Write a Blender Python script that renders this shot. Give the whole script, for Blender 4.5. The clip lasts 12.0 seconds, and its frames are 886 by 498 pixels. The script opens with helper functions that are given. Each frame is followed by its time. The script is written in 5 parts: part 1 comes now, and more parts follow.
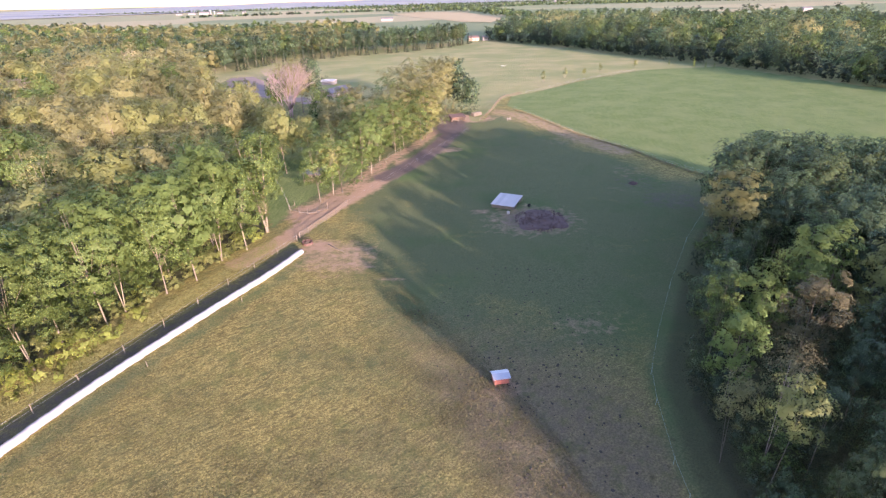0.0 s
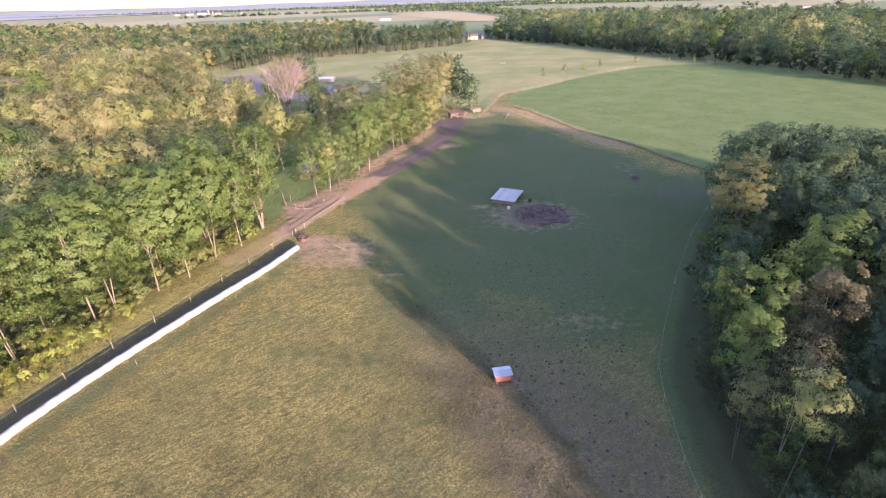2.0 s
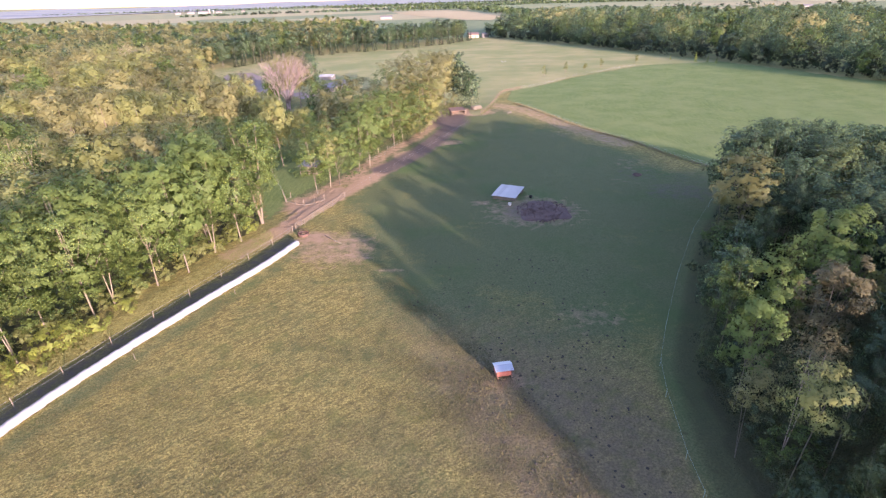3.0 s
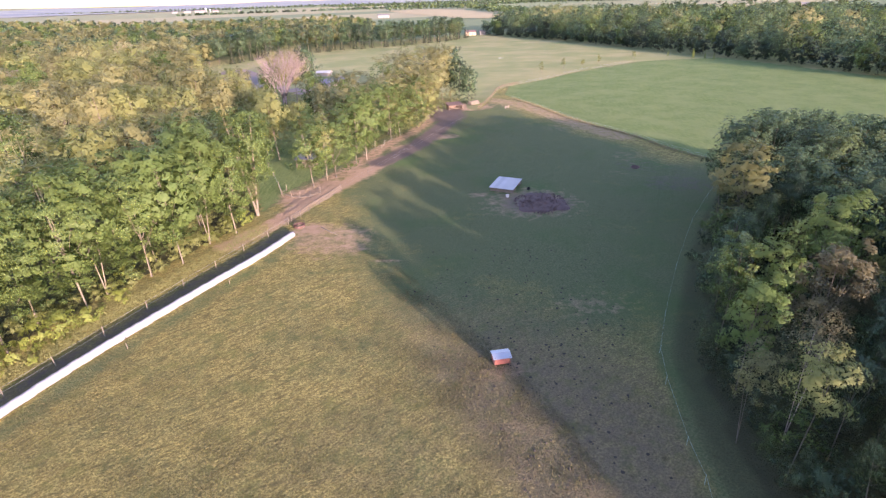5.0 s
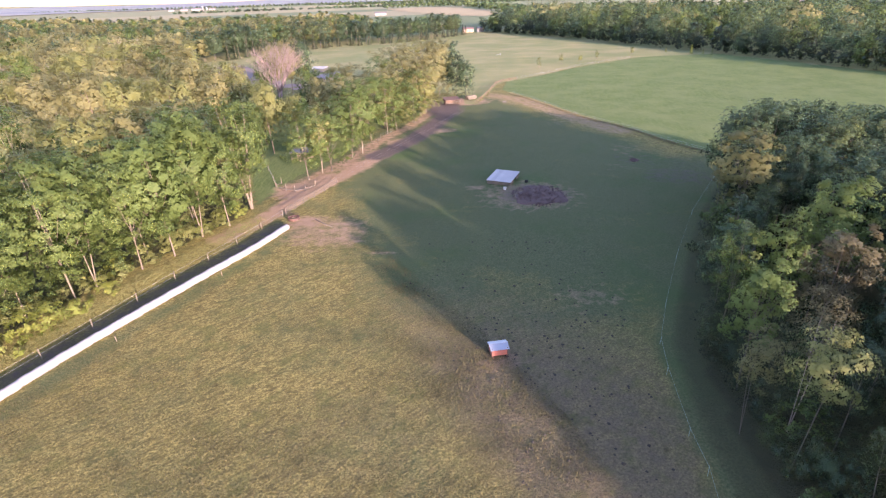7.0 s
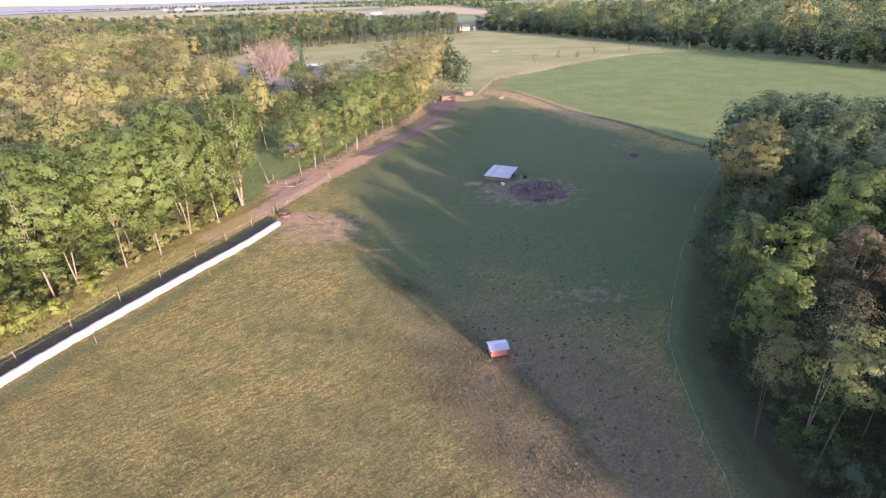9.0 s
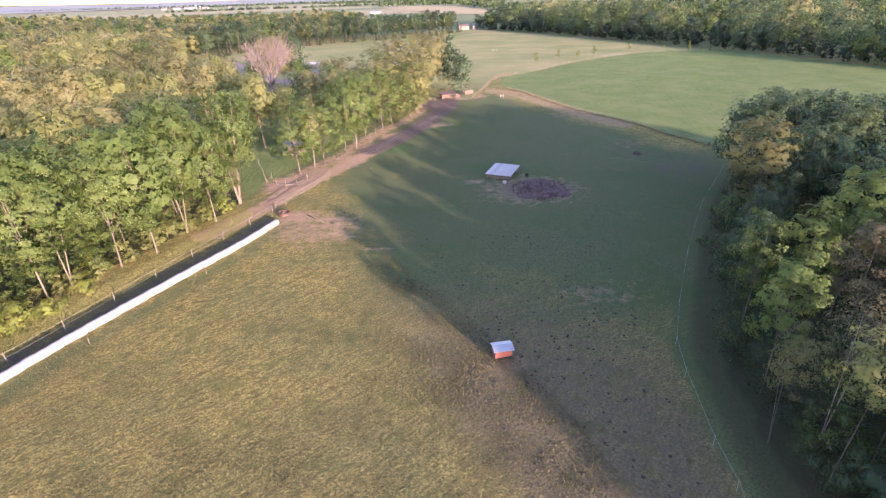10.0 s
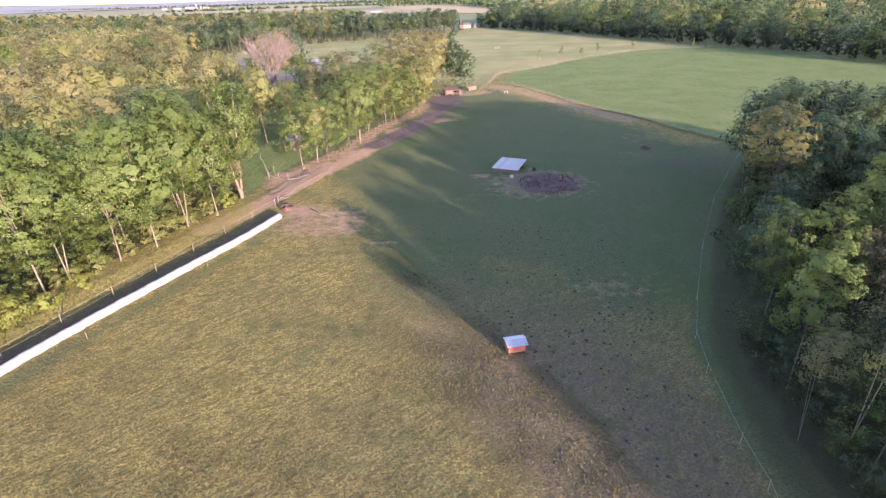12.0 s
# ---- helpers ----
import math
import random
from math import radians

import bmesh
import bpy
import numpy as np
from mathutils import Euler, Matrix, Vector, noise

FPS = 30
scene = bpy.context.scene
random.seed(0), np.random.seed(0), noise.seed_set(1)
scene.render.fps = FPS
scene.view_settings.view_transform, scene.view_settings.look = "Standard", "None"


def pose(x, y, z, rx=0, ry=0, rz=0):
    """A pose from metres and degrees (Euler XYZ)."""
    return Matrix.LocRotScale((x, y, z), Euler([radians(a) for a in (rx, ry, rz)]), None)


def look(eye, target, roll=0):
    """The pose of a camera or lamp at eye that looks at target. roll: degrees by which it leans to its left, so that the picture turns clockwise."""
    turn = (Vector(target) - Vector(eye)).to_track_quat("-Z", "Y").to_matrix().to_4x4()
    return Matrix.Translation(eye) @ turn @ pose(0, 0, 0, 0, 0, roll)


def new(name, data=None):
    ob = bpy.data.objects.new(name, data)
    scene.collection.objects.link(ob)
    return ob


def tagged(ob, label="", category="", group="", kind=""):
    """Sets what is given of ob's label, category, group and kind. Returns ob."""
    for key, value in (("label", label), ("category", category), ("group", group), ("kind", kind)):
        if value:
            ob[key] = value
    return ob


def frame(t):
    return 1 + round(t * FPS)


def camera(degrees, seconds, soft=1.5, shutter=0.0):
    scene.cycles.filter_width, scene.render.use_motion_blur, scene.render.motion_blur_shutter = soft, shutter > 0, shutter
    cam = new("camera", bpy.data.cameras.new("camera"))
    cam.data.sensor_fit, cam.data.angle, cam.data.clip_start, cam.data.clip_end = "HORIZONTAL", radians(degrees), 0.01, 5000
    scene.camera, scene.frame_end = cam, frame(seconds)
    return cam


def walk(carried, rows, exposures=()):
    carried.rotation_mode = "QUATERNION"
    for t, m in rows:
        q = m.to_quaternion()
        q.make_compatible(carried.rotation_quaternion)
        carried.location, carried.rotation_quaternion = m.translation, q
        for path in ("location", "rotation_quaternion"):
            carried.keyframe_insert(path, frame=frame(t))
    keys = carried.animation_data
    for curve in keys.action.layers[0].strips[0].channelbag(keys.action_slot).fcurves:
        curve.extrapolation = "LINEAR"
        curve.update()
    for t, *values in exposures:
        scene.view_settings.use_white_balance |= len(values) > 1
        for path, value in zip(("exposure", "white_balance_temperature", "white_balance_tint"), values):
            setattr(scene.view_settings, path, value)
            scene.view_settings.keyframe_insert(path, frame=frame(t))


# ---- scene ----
cam = camera(80.1, 12.0, 1.25)
PATH = [
    (0, (0.101, 0.169, 39.106), (-0.016, 18.183, 30.417), -1.80),
    (0.5, (0.143, 0.712, 38.660), (0.026, 18.733, 29.986), -1.91),
    (1, (0.135, 1.161, 38.258), (0.037, 19.184, 29.588), -1.96),
    (1.5, (0.108, 1.462, 37.868), (0.029, 19.483, 29.195), -1.96),
    (2, (0.082, 1.638, 37.469), (-0.009, 19.656, 28.789), -1.95),
    (2.5, (0.068, 1.745, 37.077), (-0.047, 19.759, 28.389), -1.92),
    (3, (0.055, 1.800, 36.740), (-0.056, 19.808, 28.039), -1.87),
    (5, (0.107, 1.892, 35.171), (0.078, 19.890, 26.449), -1.89),
    (5.5, (0.130, 1.921, 34.814), (0.123, 19.912, 26.078), -1.92),
    (6, (0.174, 2.034, 34.431), (0.185, 20.021, 25.687), -1.92),
    (6.5, (0.223, 2.258, 34.046), (0.252, 20.242, 25.295), -1.89),
    (7, (0.280, 2.563, 33.694), (0.327, 20.541, 24.932), -1.88),
    (9, (0.258, 4.726, 32.157), (0.440, 22.700, 23.386), -1.83),
    (9.5, (0.094, 5.365, 31.808), (0.302, 23.336, 23.034), -1.79),
    (10, (-0.099, 5.904, 31.457), (0.122, 23.874, 22.680), -1.80),
    (10.5, (-0.344, 6.334, 31.093), (-0.118, 24.304, 22.316), -1.80),
    (11, (-0.598, 6.687, 30.706), (-0.374, 24.656, 21.929), -1.77),
    (11.5, (-0.844, 6.972, 30.317), (-0.626, 24.941, 21.538), -1.77),
    (12, (-1.072, 7.225, 29.898), (-0.866, 25.199, 21.130), -1.82),
]
walk(cam, [(t, look(eye, target, roll)) for t, eye, target, roll in PATH], ((0.0, 2.12, 6100, 48.8), (6.0, 2.12, 6130, 49.4), (9.5, 2.11, 6170, 51.5), (11.0, 2.11, 6170, 51.5), (12.0, 2.12, 6140, 49)))

# ---- light ----
SUN_AZ, SUN_EL = 147.8, 9.6          # degrees clockwise from +y, degrees up
world = bpy.data.worlds.new("sky")
scene.world = world
world.use_nodes = True
wn, wl = world.node_tree.nodes, world.node_tree.links
sky = wn.new("ShaderNodeTexSky")
sky.sky_type, sky.sun_disc = "NISHITA", False
sky.sun_elevation, sky.sun_rotation = radians(SUN_EL), radians(SUN_AZ)
sky.air_density, sky.dust_density, sky.ozone_density = 1.2, 0.6, 1.9
wl.new(sky.outputs[0], wn["Background"].inputs[0])
wn["Background"].inputs[1].default_value = 0.15
sun_data = bpy.data.lights.new("sun", "SUN")
sun_data.energy, sun_data.angle, sun_data.color = 3.7, radians(0.6), (1.0, 0.835, 0.57)
sun = new("sun", sun_data)
a, e = radians(SUN_AZ), radians(SUN_EL)
sun_dir = Vector((math.sin(a) * math.cos(e), math.cos(a) * math.cos(e), math.sin(e)))
sun.matrix_world = look(sun_dir * 300, (0, 0, 0))


# ---- materials ----
def nodes_of(name):
    m = bpy.data.materials.new(name)
    m.use_nodes = True
    return m, m.node_tree.nodes, m.node_tree.links, m.node_tree.nodes["Principled BSDF"]


def noise_node(n, l, scale, detail=4.0, coord=None, rough=0.6):
    t = n.new("ShaderNodeTexNoise")
    t.inputs["Scale"].default_value, t.inputs["Detail"].default_value = scale, detail
    t.inputs["Roughness"].default_value = rough
    if coord is not None:
        l.new(coord, t.inputs["Vector"])
    return t.outputs["Fac"]


def mix(n, l, fac, c1, c2, blend="MIX"):
    m = n.new("ShaderNodeMix")
    m.data_type, m.blend_type = "RGBA", blend
    for sock, v in ((m.inputs[0], fac), (m.inputs[6], c1), (m.inputs[7], c2)):
        if hasattr(v, "is_output"):
            l.new(v, sock)
        elif isinstance(v, (int, float)):
            sock.default_value = v
        else:
            sock.default_value = (*v, 1)
    return m.outputs[2]


def ramp(n, l, fac, lo, hi):
    m = n.new("ShaderNodeMapRange")
    l.new(fac, m.inputs[0])
    m.inputs[1].default_value, m.inputs[2].default_value = lo, hi
    return m.outputs[0]


def maths(n, l, op, p, q):
    m = n.new("ShaderNodeMath")
    m.operation = op
    for sock, v in zip(m.inputs, (p, q)):
        if hasattr(v, "is_output"):
            l.new(v, sock)
        else:
            sock.default_value = v
    return m.outputs[0]


def bump(n, l, bsdf, height, strength, distance):
    b = n.new("ShaderNodeBump")
    b.inputs["Strength"].default_value, b.inputs["Distance"].default_value = strength, distance
    l.new(height, b.inputs["Height"])
    l.new(b.outputs[0], bsdf.inputs["Normal"])


def surface(name, c1, c2, scale=4.0, rough=0.8, metal=0.0, fine=40.0, relief=0.3, stain=None):
    """A worn surface: two colours mixed at two scales, with a fine relief."""
    m, n, l, b = nodes_of(name)
    co = n.new("ShaderNodeTexCoord").outputs["Object"]
    big = ramp(n, l, noise_node(n, l, scale, 5, co), 0.3, 0.7)
    small = noise_node(n, l, fine, 3, co)
    col = mix(n, l, big, c1, c2)
    col = mix(n, l, ramp(n, l, small, 0.25, 0.8), col, mix(n, l, 0.5, col, stain or c2), "MIX")
    info = n.new("ShaderNodeObjectInfo").outputs["Random"]
    hsv = n.new("ShaderNodeHueSaturation")
    v = maths(n, l, "ADD", maths(n, l, "MULTIPLY", info, 0.24), 0.88)
    l.new(v, hsv.inputs["Value"])
    l.new(col, hsv.inputs["Color"])
    l.new(hsv.outputs[0], b.inputs["Base Color"])
    b.inputs["Roughness"].default_value, b.inputs["Metallic"].default_value = rough, metal
    bump(n, l, b, small, relief, 0.02)
    return m


def leaf_material(name, colours, through_light=0.48):
    """Leaves that differ clump by clump and tree by tree."""
    m, n, l, b = nodes_of(name)
    geo = n.new("ShaderNodeNewGeometry").outputs["Random Per Island"]
    info = n.new("ShaderNodeObjectInfo").outputs["Random"]
    cr = n.new("ShaderNodeValToRGB")
    cr.color_ramp.elements[0].color, cr.color_ramp.elements[1].color = (*colours[0], 1), (*colours[-1], 1)
    for k, c in enumerate(colours[1:-1]):
        cr.color_ramp.elements.new((k + 1) / (len(colours) - 1)).color = (*c, 1)
    tone = n.new("ShaderNodeAttribute")
    tone.attribute_name = "tone"
    shade = maths(n, l, "ADD", maths(n, l, "MULTIPLY", geo, 0.06), maths(n, l, "MULTIPLY", info, 0.62))
    shade = maths(n, l, "ADD", shade, maths(n, l, "MULTIPLY", tone.outputs["Fac"], 0.36))
    l.new(shade, cr.inputs[0])
    hsv = n.new("ShaderNodeHueSaturation")
    l.new(cr.outputs[0], hsv.inputs["Color"])
    l.new(maths(n, l, "ADD", maths(n, l, "MULTIPLY", info, 0.02), 0.49), hsv.inputs["Hue"])
    each = maths(n, l, "ADD", maths(n, l, "MULTIPLY", geo, 0.08), maths(n, l, "MULTIPLY", tone.outputs["Fac"], 0.16))
    l.new(maths(n, l, "ADD", maths(n, l, "ADD", each, maths(n, l, "MULTIPLY", maths(n, l, "FRACT", maths(n, l, "MULTIPLY", info, 7.3), 0), 0.16)), 0.95), hsv.inputs["Value"])
    b.inputs["Roughness"].default_value = 0.55
    b.inputs["Specular IOR Level"].default_value = 0.25
    l.new(hsv.outputs[0], b.inputs["Base Color"])
    tr = n.new("ShaderNodeBsdfTranslucent")
    l.new(hsv.outputs[0], tr.inputs[0])
    ms = n.new("ShaderNodeMixShader")
    ms.inputs[0].default_value = through_light
    l.new(b.outputs[0], ms.inputs[1])
    l.new(tr.outputs[0], ms.inputs[2])
    gaps = n.new("ShaderNodeMixShader")
    gaps.inputs[0].default_value = 0.32
    l.new(ms.outputs[0], gaps.inputs[1])
    l.new(n.new("ShaderNodeBsdfTransparent").outputs[0], gaps.inputs[2])
    l.new(gaps.outputs[0], n["Material Output"].inputs[0])
    return m


LEAF = {
    "green": leaf_material("leaves_green", [(0.105, 0.167, 0.049), (0.137, 0.201, 0.060), (0.175, 0.234, 0.072)]),
    "deep": leaf_material("leaves_deep_green", [(0.072, 0.121, 0.064), (0.090, 0.145, 0.075), (0.114, 0.172, 0.084)]),
    "mid": leaf_material("leaves_mid_green", [(0.086, 0.131, 0.057), (0.110, 0.156, 0.067), (0.141, 0.186, 0.076)]),
    "olive": leaf_material("leaves_olive", [(0.202, 0.215, 0.091), (0.249, 0.251, 0.109), (0.302, 0.280, 0.129)]),
    "yellow": leaf_material("leaves_yellow_green", [(0.213, 0.246, 0.084), (0.253, 0.278, 0.100), (0.293, 0.300, 0.115)]),
    "tan": leaf_material("leaves_tan", [(0.140, 0.136, 0.075), (0.164, 0.156, 0.085), (0.188, 0.172, 0.094)]),
    "gold": leaf_material("leaves_golden", [(0.152, 0.168, 0.068), (0.180, 0.188, 0.076), (0.208, 0.200, 0.084)]),
    "lime": leaf_material("leaves_lime", [(0.23, 0.29, 0.062), (0.275, 0.325, 0.075), (0.31, 0.35, 0.09)]),
    "needle": leaf_material("needles_dark", [(0.028, 0.05, 0.028), (0.04, 0.065, 0.035), (0.05, 0.08, 0.038)], 0.1),
}
LOOK = {"green": "full green", "deep": "dark green", "mid": "muted green", "olive": "olive green", "yellow": "yellow-green autumn", "tan": "tan-brown autumn", "needle": "dark needled", "gold": "golden autumn", "lime": "bright yellow-green"}
BARK = surface("bark_grey_brown", (0.19, 0.15, 0.11), (0.30, 0.25, 0.19), 2.0, 0.9, 0, 14.0, 0.8, (0.10, 0.08, 0.06))
DARK_BARK = surface("bark_dark", (0.10, 0.088, 0.068), (0.17, 0.145, 0.115), 2.0, 0.9, 0, 14.0, 0.8, (0.06, 0.05, 0.04))
PALE_BARK = surface("bark_pale", (0.140, 0.124, 0.092), (0.212, 0.188, 0.142), 2.0, 0.9, 0, 14.0, 0.6, (0.2, 0.16, 0.12))
TWIG = surface("twigs_pinkish_grey", (0.27, 0.202, 0.190), (0.345, 0.265, 0.248), 1.0, 0.9, 0, 10.0, 0.2)
STRAW_TWIG = surface("twigs_pale_straw", (0.30, 0.255, 0.165), (0.38, 0.325, 0.21), 1.0, 0.9, 0, 10.0, 0.2)
WOOD = surface("weathered_wood", (0.155, 0.13, 0.10), (0.225, 0.195, 0.15), 3.0, 0.85, 0, 30.0, 0.5, (0.14, 0.11, 0.09))
GREY_BOARD = surface("weathered_grey_boards", (0.27, 0.225, 0.215), (0.34, 0.28, 0.265), 3.0, 0.85, 0, 30.0, 0.4, (0.2, 0.165, 0.155))
BROWN_WOOD = surface("brown_stained_wood", (0.20, 0.11, 0.08), (0.28, 0.16, 0.11), 3.0, 0.8, 0, 30.0, 0.5, (0.1, 0.06, 0.05))
WRAP = surface("white_bale_wrap", (0.30, 0.305, 0.315), (0.34, 0.345, 0.355), 0.6, 0.5, 0, 4.0, 0.6, (0.29, 0.29, 0.295))
WHITE_PAINT = surface("white_painted_boards", (0.50, 0.49, 0.47), (0.58, 0.57, 0.55), 1.0, 0.6, 0, 20.0, 0.2, (0.6, 0.57, 0.52))
ROOF_WHITE = surface("white_sheet_roof", (0.40, 0.385, 0.365), (0.47, 0.455, 0.43), 0.7, 0.75, 0, 9.0, 0.1, (0.52, 0.5, 0.47))
ROOF_BLUE = surface("pale_metal_roof", (0.42, 0.46, 0.51), (0.50, 0.54, 0.58), 1.5, 0.4, 0.3, 12.0, 0.1, (0.42, 0.44, 0.47))
ORANGE = surface("faded_orange_red_boards", (0.37, 0.13, 0.10), (0.45, 0.175, 0.135), 2.0, 0.7, 0, 25.0, 0.3, (0.36, 0.11, 0.07))
RED_STEEL = surface("red_painted_steel", (0.080, 0.046, 0.040), (0.110, 0.062, 0.052), 3.0, 0.6, 0.0, 25.0, 0.1, (0.12, 0.065, 0.052))
GREY_ROOF = surface("grey_shingle_roof", (0.16, 0.15, 0.17), (0.22, 0.21, 0.23), 0.8, 0.85, 0, 6.0, 0.4, (0.12, 0.11, 0.12))
RUST_ROOF = surface("rust_brown_sheets", (0.13, 0.085, 0.07), (0.19, 0.12, 0.095), 2.0, 0.8, 0.0, 20.0, 0.3, (0.09, 0.06, 0.05))
BROWN_ROOF = surface("brown_shingle_roof", (0.135, 0.095, 0.088), (0.185, 0.13, 0.12), 0.8, 0.85, 0, 6.0, 0.4, (0.14, 0.1, 0.09))
CREAM = surface("cream_siding", (0.42, 0.31, 0.21), (0.48, 0.36, 0.25), 0.8, 0.7, 0, 8.0, 0.1)
DARK_GLASS = surface("dark_window_glass", (0.03, 0.035, 0.04), (0.05, 0.055, 0.06), 1.0, 0.1)
MANURE = surface("dark_compost", (0.095, 0.062, 0.05), (0.165, 0.108, 0.085), 0.8, 0.95, 0, 5.0, 0.9, (0.09, 0.06, 0.055))
HAY = surface("old_hay", (0.17, 0.14, 0.085), (0.24, 0.20, 0.125), 3.0, 0.95, 0, 30.0, 0.8, (0.12, 0.095, 0.06))
DUNG = surface("dark_dung", (0.036, 0.032, 0.024), (0.056, 0.050, 0.036), 1.0, 0.95)
ASPHALT = surface("asphalt_court", (0.265, 0.195, 0.15), (0.315, 0.24, 0.185), 0.2, 0.9, 0, 3.0, 0.2, (0.22, 0.195, 0.19))
ASPHALT.node_tree.nodes["Principled BSDF"].inputs["Specular IOR Level"].default_value = 0.08
WIRE = surface("galvanised_wire", (0.45, 0.45, 0.44), (0.55, 0.55, 0.53), 3.0, 0.5, 0.6)
TAPE = surface("pale_green_fence_tape", (0.25, 0.36, 0.27), (0.32, 0.42, 0.32), 3.0, 0.6)
RUBBER = surface("black_rubber", (0.02, 0.02, 0.02), (0.035, 0.035, 0.035), 3.0, 0.7)


def grass_blades(name, c1, c2):
    m, n, l, b = nodes_of(name)
    geo = n.new("ShaderNodeNewGeometry").outputs["Random Per Island"]
    pos = n.new("ShaderNodeNewGeometry").outputs["Position"]
    big = noise_node(n, l, 0.25, 3, pos)
    f = maths(n, l, "ADD", maths(n, l, "MULTIPLY", geo, 0.5), maths(n, l, "MULTIPLY", big, 0.5))
    l.new(mix(n, l, ramp(n, l, f, 0.25, 0.75), c1, c2), b.inputs["Base Color"])
    b.inputs["Roughness"].default_value = 0.8
    return m


STRAW = grass_blades("dry_grass_blades", (0.075, 0.070, 0.027), (0.175, 0.155, 0.060))
TALL_GRASS = grass_blades("tall_pale_grass", (0.19, 0.165, 0.080), (0.29, 0.25, 0.130))
WEEDS = grass_blades("green_verge_weeds", (0.16, 0.175, 0.05), (0.31, 0.285, 0.10))


def ground_material():
    m, n, l, b = nodes_of("pasture_ground")
    at = n.new("ShaderNodeAttribute")
    at.attribute_name = "cover"
    sep = n.new("ShaderNodeSeparateColor")
    l.new(at.outputs["Color"], sep.inputs[0])
    dirt, lush, dry, far = sep.outputs[0], sep.outputs[1], sep.outputs[2], at.outputs["Alpha"]
    pos = n.new("ShaderNodeNewGeometry").outputs["Position"]
    n8, n1 = noise_node(n, l, 0.09, 5, pos), noise_node(n, l, 0.7, 5, pos)
    n02, n005 = noise_node(n, l, 4.6, 6, pos, 0.72), noise_node(n, l, 11.0, 3, pos, 0.7)
    n04 = noise_node(n, l, 2.3, 4, pos, 0.6)
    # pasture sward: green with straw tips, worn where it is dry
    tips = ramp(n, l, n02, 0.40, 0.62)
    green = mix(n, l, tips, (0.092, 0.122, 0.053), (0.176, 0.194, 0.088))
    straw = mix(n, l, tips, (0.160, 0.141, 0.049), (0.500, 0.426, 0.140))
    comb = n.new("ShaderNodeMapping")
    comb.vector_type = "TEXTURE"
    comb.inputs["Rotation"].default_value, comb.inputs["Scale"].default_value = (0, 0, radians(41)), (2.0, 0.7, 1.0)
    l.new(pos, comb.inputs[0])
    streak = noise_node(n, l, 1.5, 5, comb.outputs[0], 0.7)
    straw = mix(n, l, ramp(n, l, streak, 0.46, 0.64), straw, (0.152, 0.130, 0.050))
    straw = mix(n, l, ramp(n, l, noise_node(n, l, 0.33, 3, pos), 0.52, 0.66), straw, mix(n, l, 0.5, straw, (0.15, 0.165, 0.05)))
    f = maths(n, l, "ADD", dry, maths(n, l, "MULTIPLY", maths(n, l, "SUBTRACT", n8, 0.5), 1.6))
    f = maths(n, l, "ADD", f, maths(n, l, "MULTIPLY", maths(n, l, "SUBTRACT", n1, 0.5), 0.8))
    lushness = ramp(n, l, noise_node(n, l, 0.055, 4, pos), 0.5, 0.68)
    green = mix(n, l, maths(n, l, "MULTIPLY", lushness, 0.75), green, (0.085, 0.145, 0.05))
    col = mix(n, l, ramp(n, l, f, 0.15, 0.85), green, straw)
    # dung pats and dark tussocks
    spots = ramp(n, l, noise_node(n, l, 1.15, 1.5, pos), 0.66, 0.72)
    col = mix(n, l, maths(n, l, "MULTIPLY", spots, 0.35), col, (0.06, 0.055, 0.03))
    # sown green field
    mapping = n.new("ShaderNodeMapping")
    mapping.inputs["Rotation"].default_value = (0, 0, radians(-42))
    mapping.inputs["Scale"].default_value = (1.0, 0.12, 1.0)
    l.new(pos, mapping.inputs[0])
    rows = noise_node(n, l, 2.2, 6, mapping.outputs[0], 0.8)
    field = mix(n, l, ramp(n, l, rows, 0.36, 0.64), (0.096, 0.154, 0.046), (0.206, 0.268, 0.096))
    field = mix(n, l, maths(n, l, "MULTIPLY", ramp(n, l, n04, 0.48, 0.66), 0.65), field, (0.088, 0.142, 0.042))
    field = mix(n, l, ramp(n, l, n8, 0.4, 0.75), field, (0.198, 0.244, 0.094))
    g = maths(n, l, "ADD", lush, maths(n, l, "MULTIPLY", maths(n, l, "SUBTRACT", n1, 0.5), 0.5))
    col = mix(n, l, ramp(n, l, g, 0.4, 0.6), col, field)
    # trampled grey-brown thatch
    thatch = mix(n, l, tips, (0.140, 0.116, 0.076), (0.222, 0.181, 0.120))
    thatch = mix(n, l, ramp(n, l, noise_node(n, l, 0.5, 4, pos), 0.5, 0.7), thatch, (0.12, 0.125, 0.062))
    thatch = mix(n, l, maths(n, l, "MULTIPLY", spots, 0.6), thatch, (0.055, 0.05, 0.03))
    at2 = n.new("ShaderNodeAttribute")
    at2.attribute_name = "cover_far"
    wo = maths(n, l, "ADD", at2.outputs["Alpha"], maths(n, l, "MULTIPLY", maths(n, l, "SUBTRACT", n1, 0.5), 0.7))
    col = mix(n, l, ramp(n, l, wo, 0.1, 1.0), col, thatch)
    # bare soil
    soil = mix(n, l, n1, (0.40, 0.265, 0.160), (0.54, 0.385, 0.245))
    soil = mix(n, l, ramp(n, l, n005, 0.3, 0.7), soil, mix(n, l, 0.4, soil, (0.25, 0.17, 0.13)))
    d = maths(n, l, "ADD", dirt, maths(n, l, "MULTIPLY", maths(n, l, "SUBTRACT", n1, 0.5), 0.95))
    d = maths(n, l, "ADD", d, maths(n, l, "MULTIPLY", maths(n, l, "SUBTRACT", n02, 0.5), 0.25))
    col = mix(n, l, ramp(n, l, d, 0.3, 0.7), col, soil)
